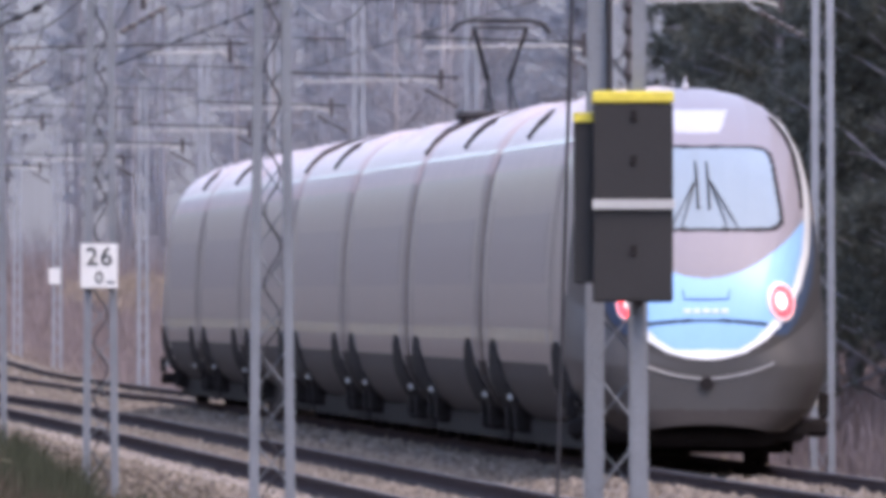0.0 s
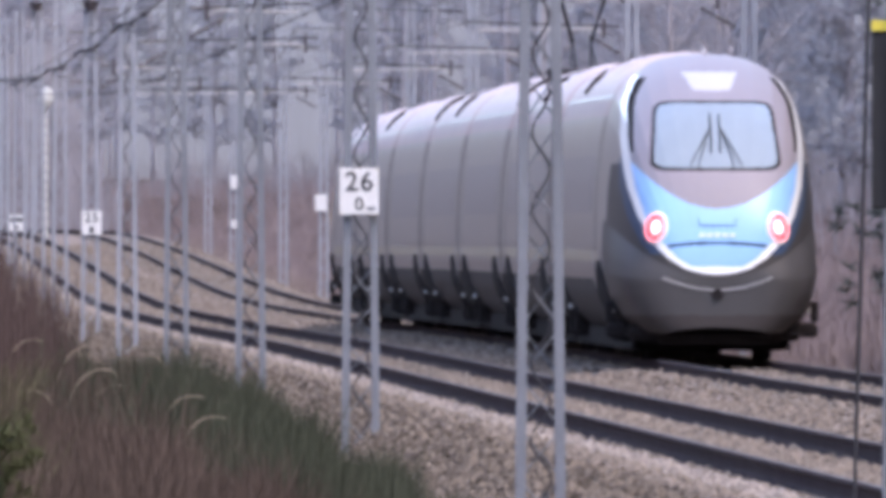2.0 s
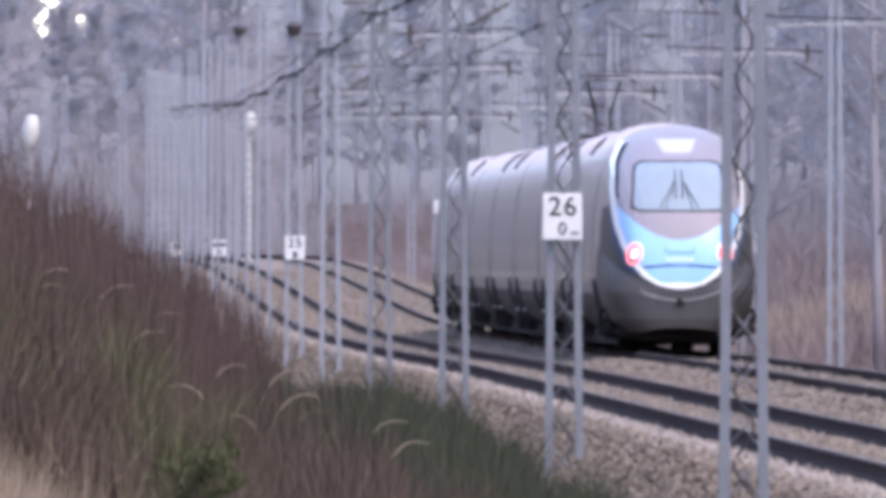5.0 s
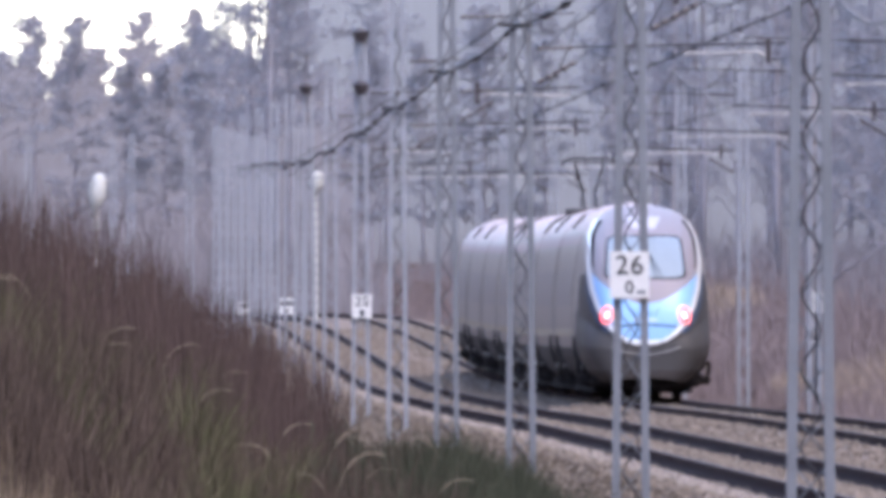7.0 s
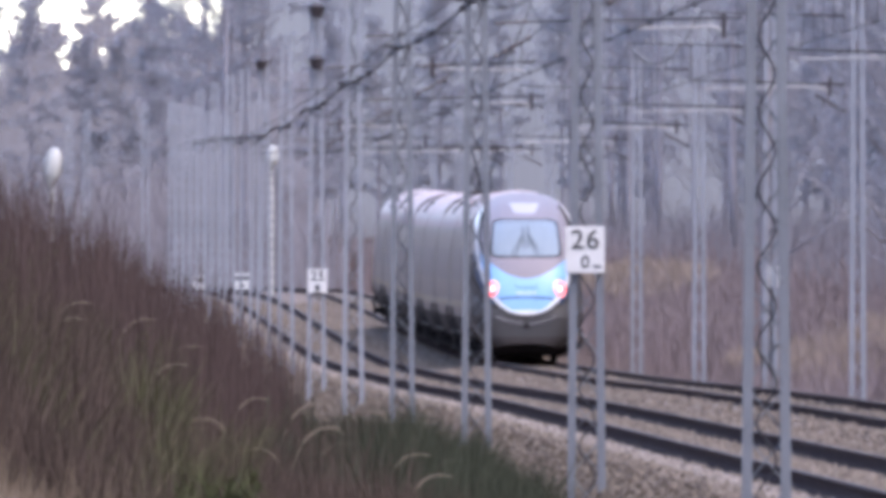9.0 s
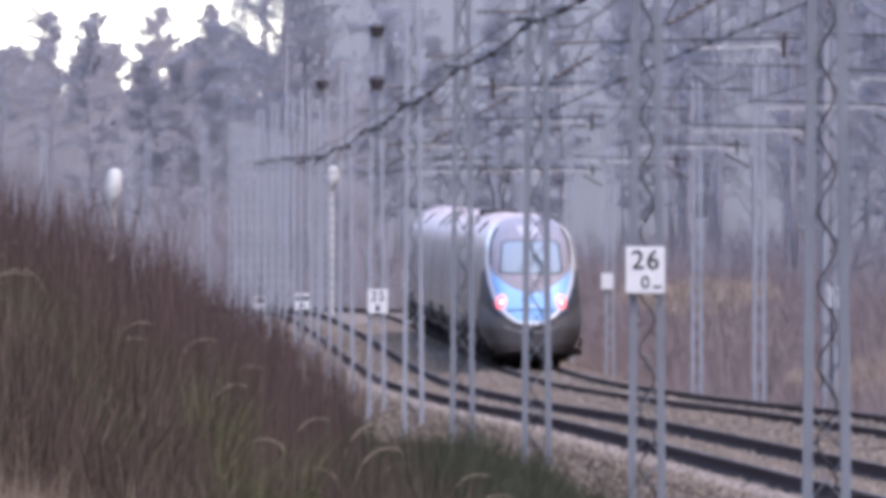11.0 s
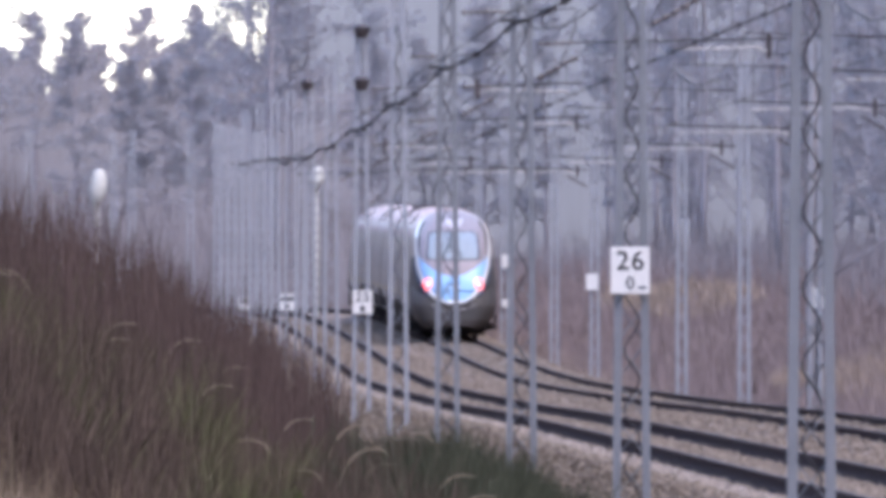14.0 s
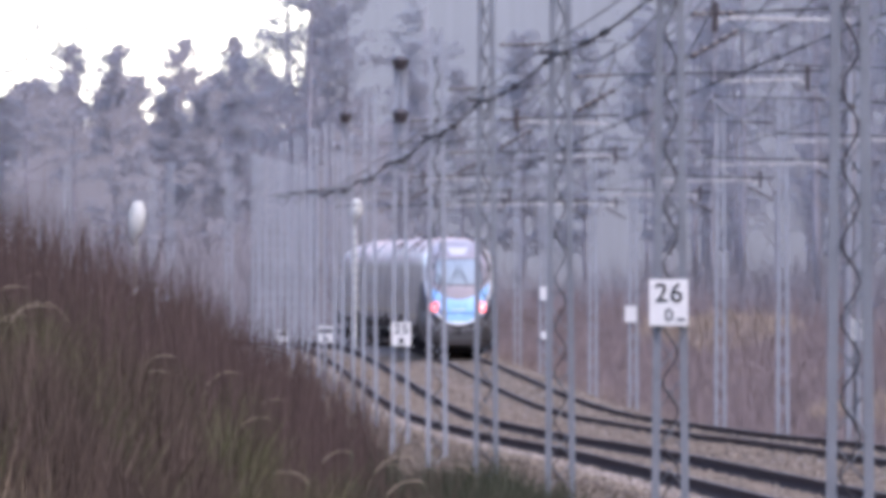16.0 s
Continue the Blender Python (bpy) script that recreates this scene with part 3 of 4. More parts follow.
def fit_bogie(car, y):
    b = put("bogie", FRAME_ME, car, Matrix.Translation((0, y, 0)), "black welded bogie frame")
    for dy in (-1.35, 1.35):
        put("wheelset", WHEEL_ME, b, Matrix.Translation((0, dy, 0)))
    for s in (-1, 1):
        put("bogie_opening", CUT_ME[s], car, Matrix.Translation((0, y, 0)))
        put("end_plate", LAMP_DOT, car, Matrix.Translation((s * 1.30, y - 2.2, 0.66)), "small pale plate")


def fit_side(car, y0, y1, first):
    """Window band, doors and stripe on both sides."""
    for s in (-1, 1):
        put("window_band", side_panel(y0 + 2.6, y1 - 2.6, 1.95, 2.72, s, 0.006, SIDE_GLASS, "window_band", 5), car, label="dark tinted window band")
        put("stripe", side_panel(y0 + 0.1, y1 - 0.1, 1.30, 1.45, s, 0.006, BEIGE, "stripe", 1), car, label="thin beige stripe")
        for y in (y0 + 1.0, y1 - 1.9):
            put("door", side_panel(y, y + 0.9, 0.75, 2.95, s, 0.010, SILVER, "door", 8), car, label="silver plug door")
        put("gutter", side_panel(y0 + 0.1, y1 - 0.1, 3.50, 3.53, s, 0.012, SILVER, "gutter", 1), car)


def roof_kit(car, y0, y1, kind):
    """Low roof fairings with dark gaps, as on each carriage."""
    for a, b in ((0.22, 0.42), (0.58, 0.78)):
        ya, yb = y0 + (y1 - y0) * a, y0 + (y1 - y0) * b
        v, f = [], []
        xs = [-0.95, -0.8, -0.4, 0, 0.4, 0.8, 0.95]
        for y in (ya, ya + 0.4, yb - 0.4, yb):
            for x in xs:
                top = ease(abs(x), ((0, 4.08), (0.3, 4.065), (0.6, 4.0), (0.85, 3.88), (1.05, 3.7)))
                v.append((x, y, top + (0.07 if y in (ya + 0.4, yb - 0.4) and abs(x) < 0.9 else -0.02)))
        for j in range(3):
            for i in range(6):
                f.append((j * 7 + i, j * 7 + i + 1, (j + 1) * 7 + i + 1, (j + 1) * 7 + i))
        put("roof_fairing", mesh("roof_fairing", v, f, ROOF, None, True), car, label="pale roof equipment fairing")
    for y in (y0 + 0.5,) if kind else (y0 + 12.6,):
        gap = Shape()
        pts = [(x, y, ease(abs(x), ((0, 4.08), (0.3, 4.065), (0.6, 4.0), (0.85, 3.88), (1.05, 3.7), (1.18, 3.48))) + 0.02) for x in
               [-1.12 + 0.14 * i for i in range(17)]]
        gap.bar(pts, 0.05, 6)
        put("roof_cable", gap.done("roof_cable", BLACK), car, label="dark cable arched over the roof")


def bellows(car, y):
    """The dark gangway between two carriages."""
    hp = half_profile(24)
    ring = [(-p.x, p.y) for p in hp[::-1]] + [(p.x, p.y) for p in hp[1:]]
    v, f, idx = [], [], []
    n = len(ring)
    for j in range(9):
        s = 0.965 if j % 2 else 0.93
        for x, z in ring:
            v.append((x * s, y + 0.18 * j, 0.5 + (z - 0.36) * s))
    for j in range(8):
        for i in range(n):
            f.append((j * n + i, (j + 1) * n + i, (j + 1) * n + (i + 1) % n, j * n + (i + 1) % n))
            idx.append(1 if ring[i][1] > 3.35 else 0)
    put("gangway_bellows", mesh("gangway_bellows", v, f, [BLACK, ROOF], idx), car, label="black folded gangway bellows")


def underfloor(car, y0, y1):
    sh = Shape()
    sh.box(-0.95, 0.95, y0, y1, 0.2, 0.42, bevel=0.05)
    rnd = random.Random(int(y1 * 10))
    y = y0 + 0.3
    while y < y1 - 1.6:
        w = rnd.uniform(0.9, 1.6)
        sh.box(-0.98, 0.98, y, y + w - 0.15, 0.12, 0.3, bevel=0.04)
        y += w
    for s in (-1, 1):
        put("side_skirt", Shape().box(s * 1.02 - 0.02, s * 1.02 + 0.02, y0, y1, 0.13, 0.40, bevel=0.008).done("side_skirt", BLACK), car)
    put("underfloor", sh.done("underfloor", BLACK), car, label="black equipment boxes under the floor")


# -- the rounded cab end --
NOSE = 6.0


def nose_point(u, i, hp, n):
    """The cab's skin at a share u of the nose's length."""
    y = NOSE * u * u
    k = min(1.0, u)
    w = (1 - (1 - k) ** (2.3 + 2.2 * max(0.0, min(1.0, (1.9 - hp[abs(i)].y) / 0.9)))) ** 0.5
    top = (1 - (1 - k) ** 1.75) ** 0.85
    low = min(1.0, 0.88 + k * 0.8)
    p = hp[abs(i)]
    x = math.copysign(p.x * w, i) if i else 0.0
    zc = 1.05
    z = zc + (p.y - zc) * (top if p.y > zc else low)
    return Vector((x, y, z))


def egg(z):
    """Half width of the white line round the front, at height z."""
    return ease(z, ((1.13, 0.0), (1.15, 0.2), (1.21, 0.42), (1.35, 0.65), (1.56, 0.85), (1.915, 1.04), (2.27, 1.15), (2.62, 1.2), (2.97, 1.21), (3.32, 1.16),
                    (3.5, 1.11), (3.68, 1.02), (3.82, 0.9), (3.96, 0.7), (4.08, 0.35)))


def paint_at(x, y, z):
    """Which part of the front lies at this place."""
    a = abs(x)
    e = egg(z)
    w = 0.83 - (z - 2.54) * 0.10
    if (a / w) ** 9 + (abs(z - 2.97) / 0.43) ** 9 < 1:
        return "windscreen"
    if (a / (w + 0.045)) ** 9 + (abs(z - 2.965) / 0.465) ** 9 < 1:
        return "windscreen_frame"
    if 3.57 < z < 3.82 and a < 0.24 + (z - 3.57) * 0.5:
        return "head_lamp"
    if z > 1.1 and a < e:
        inner = e - ease(z, ((1.6, 0.125), (1.8, 0.098), (3.0, 0.09), (3.4, 0.05)))
        if z < 3.78 and (z < 1.235 or a > inner):
            return "white_line"
        if z > 2.0 + 0.52 * x * x:
            if 2.75 < z < 3.75 and a > inner - 0.05 - 0.05 * (z - 2.75):
                return "side_strip"
            return "cab_roof"
        if abs(z - (1.55 - 0.10 * x * x)) < 0.02 and a < 0.66:
            return "seam"
        return "blue_front"
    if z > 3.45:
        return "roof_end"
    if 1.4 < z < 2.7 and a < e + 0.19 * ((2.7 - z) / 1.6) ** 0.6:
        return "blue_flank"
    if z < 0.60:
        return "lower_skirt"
    # The bumper's dark grey is carried up over the nose flanks too
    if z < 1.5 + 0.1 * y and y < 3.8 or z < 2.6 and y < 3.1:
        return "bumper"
    return "flank"


FRONT = {"windscreen": (SHIELD, "pale reflecting curved windscreen"), "windscreen_frame": (BLACK, "black windscreen surround"), "head_lamp": (PANEL, "pale upper lamp panel"),
         "white_line": (WHITE, "white line framing the front"), "side_strip": (BLACK, "dark side strip beside the windscreen"), "cab_roof": (FOREHEAD, "grey cab roof and brow"),
         "seam": (BLACK, "dark curved hatch seam"), "blue_front": (BLUE, "light blue nose panel"), "roof_end": (ROOF, "pale roof"),
         "blue_flank": (NAVY, "deep blue flank patch"), "bumper": (BUMPER, "dark grey bumper and lower nose flanks"), "lower_skirt": (SILVER_LOW, "grey lower skirt"), "flank": (SILVER, "silver flank")}


def build_nose(car, flip=False):
    n, m = 150, 240
    hp = half_profile(n)
    groups = {}
    grid = {}
    for j in range(m + 1):
        u = (j / m) ** 1.5
        for i in range(-n + 1, n):
            grid[j, i] = nose_point(u, i, hp, n)
    for j in range(m):
        for i in range(-n + 1, n - 1):
            q = [(j, i), (j + 1, i), (j + 1, i + 1), (j, i + 1)]
            c = sum((grid[k] for k in q), Vector()) / 4
            key = paint_at(c.x, c.y, c.z)
            groups.setdefault((key, c.x > 0) if key in ("side_strip", "blue_flank", "flank", "roof_end", "bumper", "lower_skirt") else (key, True), []).append(q)
    for (name, _side), quads in groups.items():
        ids, v, f = {}, [], []
        for q in quads:
            for k in q:
                if k not in ids:
                    ids[k] = len(v)
                    p = grid[k].copy()
                    v.append(p)
            f.append(tuple(ids[k] for k in q))
        material, label = FRONT[name]
        put(name, mesh(name, v, f, material, None, True), car, label=label)
    # bumper fairing, coupler flap, plough and steps
    sh = Shape()
    sh.box(-1.12, 1.12, 1.0, 3.0, 0.26, 0.5, bevel=0.08)
    put("plough", sh.done("plough", BLACK), car, label="black plough below the nose")
    put("rail_guard", Shape().box(-0.75, 0.75, 0.75, 1.3, 0.2, 0.4, bevel=0.06).done("rail_guard", BLACK), car)
    for s in (-1, 1):
        put("cab_step", Shape().box(s * 1.28 - 0.12, s * 1.28 + 0.12, 2.0, 2.6, 0.30, 0.5, bevel=0.05).done("cab_step", BLACK), car)
        put("cab_step", Shape().box(s * 1.36 - 0.05, s * 1.36 + 0.05, 2.1, 2.5, 0.5, 0.78, bevel=0.03).done("cab_step", BLACK), car)
    cp = Shape().bar([(0, -0.04, 0.88), (0, 0.4, 0.88)], 0.075, 12)
    put("coupler_cover", cp.done("coupler_cover", BLACK), car, label="black round coupler cover")
    arc = Shape()
    pts = []
    for i in range(25):
        x = -0.72 + 0.06 * i
        pts.append((x, front_depth(x, 0.93 + 0.32 * x * x) - 0.01, 0.93 + 0.32 * x * x))
    arc.bar(pts, 0.010, 5)
    put("bumper_line", arc.done("bumper_line", TUBE), car, label="thin white line on the bumper")
    for s in (-1, 1):
        x, z = s * 0.80, 1.75
        y = front_depth(x, z)
        slope = (front_depth(x + 0.05, z) - front_depth(x - 0.05, z)) / 0.1
        up = (front_depth(x, z + 0.05) - front_depth(x, z - 0.05)) / 0.1
        nrm = Vector((slope, -1, up)).normalized()
        rot = nrm.to_track_quat("Z", "Y").to_matrix().to_4x4()
        lamp = put("tail_lamp", oval(0.18, 0.22, 0.03, WHITE), car, Matrix.Translation(Vector((x, y, z)) + nrm * 0.0) @ rot, "white lamp housing in the nose")
        put("lens", oval(0.15, 0.185, 0.03, LAMP_RED), lamp, Matrix.Translation((0, 0, 0.012)), "glowing red tail lamp lens")
        put("reflector", oval(0.08, 0.10, 0.03, LAMP_WHITE), lamp, Matrix.Translation((-s * 0.02, 0.0, 0.024)), "bright white lamp reflector")
    wip = Shape()
    for s in (-1, 1):
        a = Vector((s * 0.08, 0, 3.05))
        for b in ((s * 0.34, 2.58), (s * 0.24, 2.56)):
            p = [Vector((a.x + (b[0] - a.x) * t, 0, a.z + (b[1] - a.z) * t)) for t in (0, 0.33, 0.66, 1)]
            wip.bar([(q.x, front_depth(q.x, q.z) - 0.03, q.z) for q in p], 0.008, 5)
        p = [Vector((s * 0.06, 0, 3.25 - 0.1 * k)) for k in range(6)]
        wip.bar([(q.x, front_depth(q.x, q.z) - 0.03, q.z) for q in p], 0.012, 5)
    put("wiper", wip.done("wiper", BLACK), car, label="black windscreen wipers")
    grille = Shape().bar([(x, front_depth(x, 1.78 if abs(x) < 0.24 else 1.88) - 0.004, 1.78 if abs(x) < 0.24 else 1.88) for x in
                          (-0.25, -0.235, -0.1, 0, 0.1, 0.235, 0.25)], 0.008, 4)
    put("hatch_line", grille.done("hatch_line", NAVY), car)
    bars = Shape()
    for i in range(5):
        x = -0.24 + 0.1 * i
        y = front_depth(x + 0.04, 1.66)
        bars.box(x, x + 0.075, y - 0.015, y + 0.02, 1.635, 1.675)
    put("lettering", bars.done("lettering", WHITE), car, label="row of small white bars")
    ant = Shape().bar([(0.0, 5.2, 4.05), (0.0, 5.2, 4.2)], 0.012, 6).box(-0.035, 0.035, 5.15, 5.3, 4.05, 4.13, bevel=0.02)
    put("aerial", ant.done("aerial", PANEL), car, label="small roof aerial")


def front_depth(x, z):
    """How far behind the tip the cab's skin lies at a place seen from the front."""
    best, at = 9e9, 0.0
    hp = FRONT_HP
    for j in range(0, 101):
        u = j / 100
        for i in range(0, 40):
            p = nose_point(u, i, hp, 40)
            e = (p.x - abs(x)) ** 2 + (p.z - z) ** 2
            if e < best - 1e-7:
                best, at = e, p.y
    return at


FRONT_HP = half_profile(40)


def oval(a, b, t, material):
    v, f = [], []
    n = 24
    for z, s in ((0, 1.0), (t * 0.7, 0.97), (t, 0.85)):
        for q in range(n):
            w = 2 * math.pi * q / n
            v.append((a * s * math.cos(w), b * s * math.sin(w), z))
    for j in range(2):
        for q in range(n):
            f.append((j * n + q, j * n + (q + 1) % n, (j + 1) * n + (q + 1) % n, (j + 1) * n + q))
    f += [tuple(range(2 * n, 3 * n)), tuple(range(n - 1, -1, -1))]
    return mesh("oval", v, f, material, None, False)


def pantograph(car, y):
    """A raised pantograph with its two-horned head."""
    base = Shape().box(-0.55, 0.55, y - 0.7, y + 0.7, 4.12, 4.2, bevel=0.02)
    for a in (-0.5, 0.5):
        for b in (-0.6, 0.6):
            base.disc_stack((a, y + b, 3.98), (a, y + b, 4.14), 0.06, 3)
    pan = put("pantograph", base.done("pantograph", CABLE), car, label="dark raised pantograph touching the contact wire")
    arm = Shape()
    for s in (-1, 1):
        arm.bar([(s * 0.12, y - 0.5, 4.2), (s * 0.14, y + 0.5, 4.6), (s * 0.34, y - 0.1, 5.28)], 0.032, 6)
        arm.bar([(s * 0.14, y + 0.5, 4.6), (s * 0.2, y - 0.5, 4.25)], 0.02, 6)
    arm.bar([(-0.34, y - 0.1, 5.28), (0.34, y - 0.1, 5.28)], 0.02, 6)
    put("arm", arm.done("arm", CABLE), pan)
    head = Shape()
    for dy in (-0.25, 0.1):
        head.bar([(-0.64, y + dy, 5.22), (-0.54, y + dy, 5.33), (-0.4, y + dy, 5.37), (0.4, y + dy, 5.37), (0.54, y + dy, 5.33), (0.64, y + dy, 5.22)], 0.03, 6)
    put("collector_head", head.done("collector_head", CABLE), pan)


CARS = []
CAR_GROUP = "carriages of the train"


def build_end_car(reverse):
    car = thing("train_end_car", Matrix(), "silver and blue express train end car with lit tail lamps" if not reverse else
                "silver express train leading end car, moving away", "train car", CAR_GROUP)
    put("body", car_body(NOSE, 27.55), car)
    build_nose(car)
    fit_bogie(car, 4.9)
    fit_bogie(car, 23.9)
    fit_side(car, NOSE, 27.55, True)
    roof_kit(car, NOSE + 2, 27.9, 0)
    underfloor(car, 2.5, 27.6)
    return car


def build_mid_car(kind):
    car = thing("train_car", Matrix(), "silver express train carriage with tinted window band", "train car", CAR_GROUP)
    put("body", car_body(0.65, 25.55), car)
    fit_bogie(car, 3.8)
    fit_bogie(car, 22.4)
    fit_side(car, 0.65, 25.55, False)
    roof_kit(car, 0.35, 25.85, kind)
    underfloor(car, 0.6, 25.6)
    bellows(car, -0.72)
    return car


end_car = build_end_car(False)
CARS.append((end_car, 0.0, 28.2, False))
mid = build_mid_car(0)
plain = [mid, copy_thing(mid, Matrix()), copy_thing(mid, Matrix())]
cabled = build_mid_car(1)
with_cable = [cabled, copy_thing(cabled, Matrix())]
for k, car in enumerate((plain[0], with_cable[0], plain[1], with_cable[1], plain[2])):
    CARS.append((car, 28.2 + 26.2 * k, 26.2, False))
lead = copy_thing(end_car, Matrix())
tagged(lead, "silver express train leading end car, moving away")
CARS.append((lead, 28.2 + 26.2 * 5, 28.2, True))
pantograph(CARS[2][0], 6.0)
TRAIN_START, TRAIN_SPEED = 270.0, 41.49


def motions():
    """The train leaves along the far track at an even speed."""
    for car, off, length, reverse in CARS:
        rows = []
        for i in range(33):
            t = i * 0.5
            a = TRAIN_START + TRAIN_SPEED * t + off
            b = a + length
            pa, pb = Vector((FAR_X + bend(a), a, rail_z(a) + LIFT)), Vector((FAR_X + bend(b), b, rail_z(b) + LIFT))
            if reverse:
                pa, pb = pb, pa
            way = (pb - pa).normalized()
            turn = way.to_track_quat("Y", "Z").to_matrix().to_4x4()
            rows.append((t, Matrix.Translation(pa) @ turn))
        walk(car, rows)


# ---- signs on the masts ----
def text_mesh(body, size):
    cu = bpy.data.curves.new("txt", "FONT")
    cu.body, cu.size, cu.align_x, cu.align_y, cu.extrude, cu.offset = body, size, "CENTER", "CENTER", 0.003, size * 0.012
    ob = bpy.data.objects.new("txt", cu)
    me = bpy.data.meshes.new_from_object(ob)
    bpy.data.objects.remove(ob)
    me.materials.clear()
    me.materials.append(SIGN_B)
    return me


def build_sign(x, d, z, w, h, rows, label, note=False):
    s = thing("kilometre_sign", Matrix.Translation((x, d, z)), label, "distance sign", "distance signs along the line")
    pl = Shape().box(-w / 2, w / 2, -0.012, 0.012, -h / 2, h / 2, bevel=0.004)
    put("plate", pl.done("plate", SIGN_W), s)
    br = Shape().box(-w * 0.3, w * 0.3, 0.012, 0.07, h * 0.2, h * 0.27).box(-w * 0.3, w * 0.3, 0.012, 0.07, -h * 0.27, -h * 0.2)
    put("bracket", br.done("bracket", STEEL), s)
    if note:
        put("writing_bar", Shape().box(w * 0.2, w * 0.42, -0.016, -0.013, -h * 0.40, -h * 0.33).done("writing_bar", STEEL), s, label="small grey bar of writing")
    for body, size, dz in rows:
        for k, ch in enumerate(body):
            put("numeral", text_mesh(ch, size), s, Matrix.Translation(((k - (len(body) - 1) / 2) * size * 0.56, -0.016, dz)) @ pose(0, 0, 0, 90), "black numeral")
    return s


SW, SH = 0.435, 0.52
build_sign(6.30, 298.8, 2.30, SW, SH, (("26", 0.30, 0.10), ("0", 0.2, -0.145)), "white enamel plate with black numerals 26 and 0 on a mast", True)
build_sign(6.52, 586.8, 1.97, SW, SH, (("25", 0.30, 0.10),), "small white plate with black numerals 25 on a mast")
build_sign(7.06, 849.8, 1.98, SW, SH, (), "weathered white distance plate on a mast")
build_sign(7.03, 1049.8, 1.93, SW, SH, (), "weathered white distance plate on a mast")
for x, d, z, dz, w, h in ((6.52, 586.8, 1.97, -0.15, 0.05, 0.13), (7.06, 849.8, 1.98, 0.1, 0.2, 0.14), (7.06, 849.8, 1.98, -0.14, 0.07, 0.1), (7.03, 1049.8, 1.93, 0.1, 0.18, 0.14)):
    bar = [o for o in scene.collection.objects if o.name.startswith("kilometre_sign") and abs(o.location.y - d) < 0.01][0]
    put("writing_bar", Shape().box(-w, w, -0.02, -0.013, dz - h / 2, dz + h / 2).done("writing_bar", SIGN_B), bar, label="dark bar of worn writing")
    if d > 600 and dz > 0:
        foot = ground_z(x, d) - z
        put("post", Shape().bar([(0, 0.09, foot), (0, 0.09, 0.2)], 0.04, 8).done("post", STEEL), bar)
# plates on the far side's masts
build_sign(15.02, 763.8, 2.55, 0.34, 0.46, (), "plain white plate on a mast beyond the tracks")
build_sign(15.28, 927.8, 3.4, 0.34, 0.46, (), "plain white plate on a mast beyond the tracks")


build_sign(15.28, 927.8, 1.95, 0.28, 0.26, (), "small white plate low on a mast beyond the tracks")


def build_post_sign(x, d, z):
    s = build_sign(x, d, z, 0.28, 0.42, (), "white plate on a short steel post beyond the tracks")
    foot = ground_z(x, d) - z
    put("post", Shape().bar([(0, 0.09, foot), (0, 0.09, 0.2)], 0.04, 8).done("post", STEEL), s)


build_post_sign(15.05, 536.0, 2.05)


# ---- the signal seen from behind ----
def build_signal():
    d = 153.5
    s = thing("railway_signal", Matrix.Translation((6.545, d, -0.7)), "dark railway signal with yellow cap, seen from behind", "signal", "")
    post = Shape().box(0.0, 0.07, 0.1, 0.17, 0, 5.2, bevel=0.01)
    put("post", post.done("post", STEEL), s, Matrix.Translation((0.0, 0, 0)))
    head = Shape().box(-0.25, 0.25, -0.1, 0.16, 2.60, 3.86, bevel=0.015)
    hd = put("signal_head", head.done("signal_head", SIGNAL), s, label="dark grey signal case, back side")
    cap = Shape().box(-0.255, 0.255, -0.11, 0.17, 3.86, 3.935, bevel=0.01)
    put("cap", cap.done("cap", YELLOW), hd, label="yellow painted cap")
    bd = Shape().box(-0.26, 0.26, -0.13, -0.1, 3.19, 3.25)
    put("band", bd.done("band", TUBE), hd, label="pale clamping band")
    for z in (2.93, 3.5, 3.78):
        put("vent", Shape().box(-0.02, 0.02, -0.112, -0.098, z - 0.03, z + 0.03).done("vent", BLACK), hd)
    pl = Shape().box(-0.37, -0.25, 0.02, 0.2, 2.72, 3.74, bevel=0.01)
    side = put("side_case", pl.done("side_case", SIGNAL), s, label="narrow dark case beside the signal head")
    put("cap", Shape().box(-0.372, -0.25, 0.0, 0.21, 3.74, 3.80).done("cap", YELLOW), side)
    return s


build_signal()


# ---- white signals far along the line ----
def build_white_signal(bearing, d, z0, z1, w, foot):
    x = bearing * d
    s = thing("white_signal", Matrix.Translation((x, d, foot)), "white signal hood on a slim post, far down the line", "signal", "far signals")
    z0, z1 = z0 - foot, z1 - foot
    hood = Shape().lathe([(w * 0.32 * (q - 0.5), 0, z0 + (z1 - z0) * q) for q in (0, 0.12, 0.3, 0.5, 0.7, 0.86, 0.96, 1.0)],
                         [w * r for r in (0.08, 0.14, 0.38, 0.5, 0.46, 0.38, 0.3, 0.12)])
    put("hood", hood.done("hood", LAMP_OFF, True), s)
    put("post", Shape().bar([(0, 0.1, 0), (0, 0.1, z0 + 0.2)], 0.09, 8).done("post", LAMP_OFF), s)


build_white_signal(0.00122, 1000, 5.3, 6.95, 0.74, 0.9)
build_white_signal(0.00939, 1010, 6.1, 7.1, 0.6, 0.9)


# ---- a ladder below the far white signal ----
def build_ladder(bearing, d, z0, z1):
    s = thing("mast_ladder", Matrix.Translation((bearing * d, d, z0)), "pale narrow steel ladder below a signal", "ladder")
    for a in (-0.17, 0.17):
        put("rail", Shape().bar([(a, 0, 0), (a, 0, z1 - z0)], 0.03, 5).done("rail", STEEL), s)
    rung = Shape().bar([(-0.17, 0, 0), (0.17, 0, 0)], 0.025, 5).done("rung", STEEL)
    for k in range(int((z1 - z0) / 0.35)):
        put("rung", rung, s, Matrix.Translation((0, 0, 0.2 + 0.35 * k)))


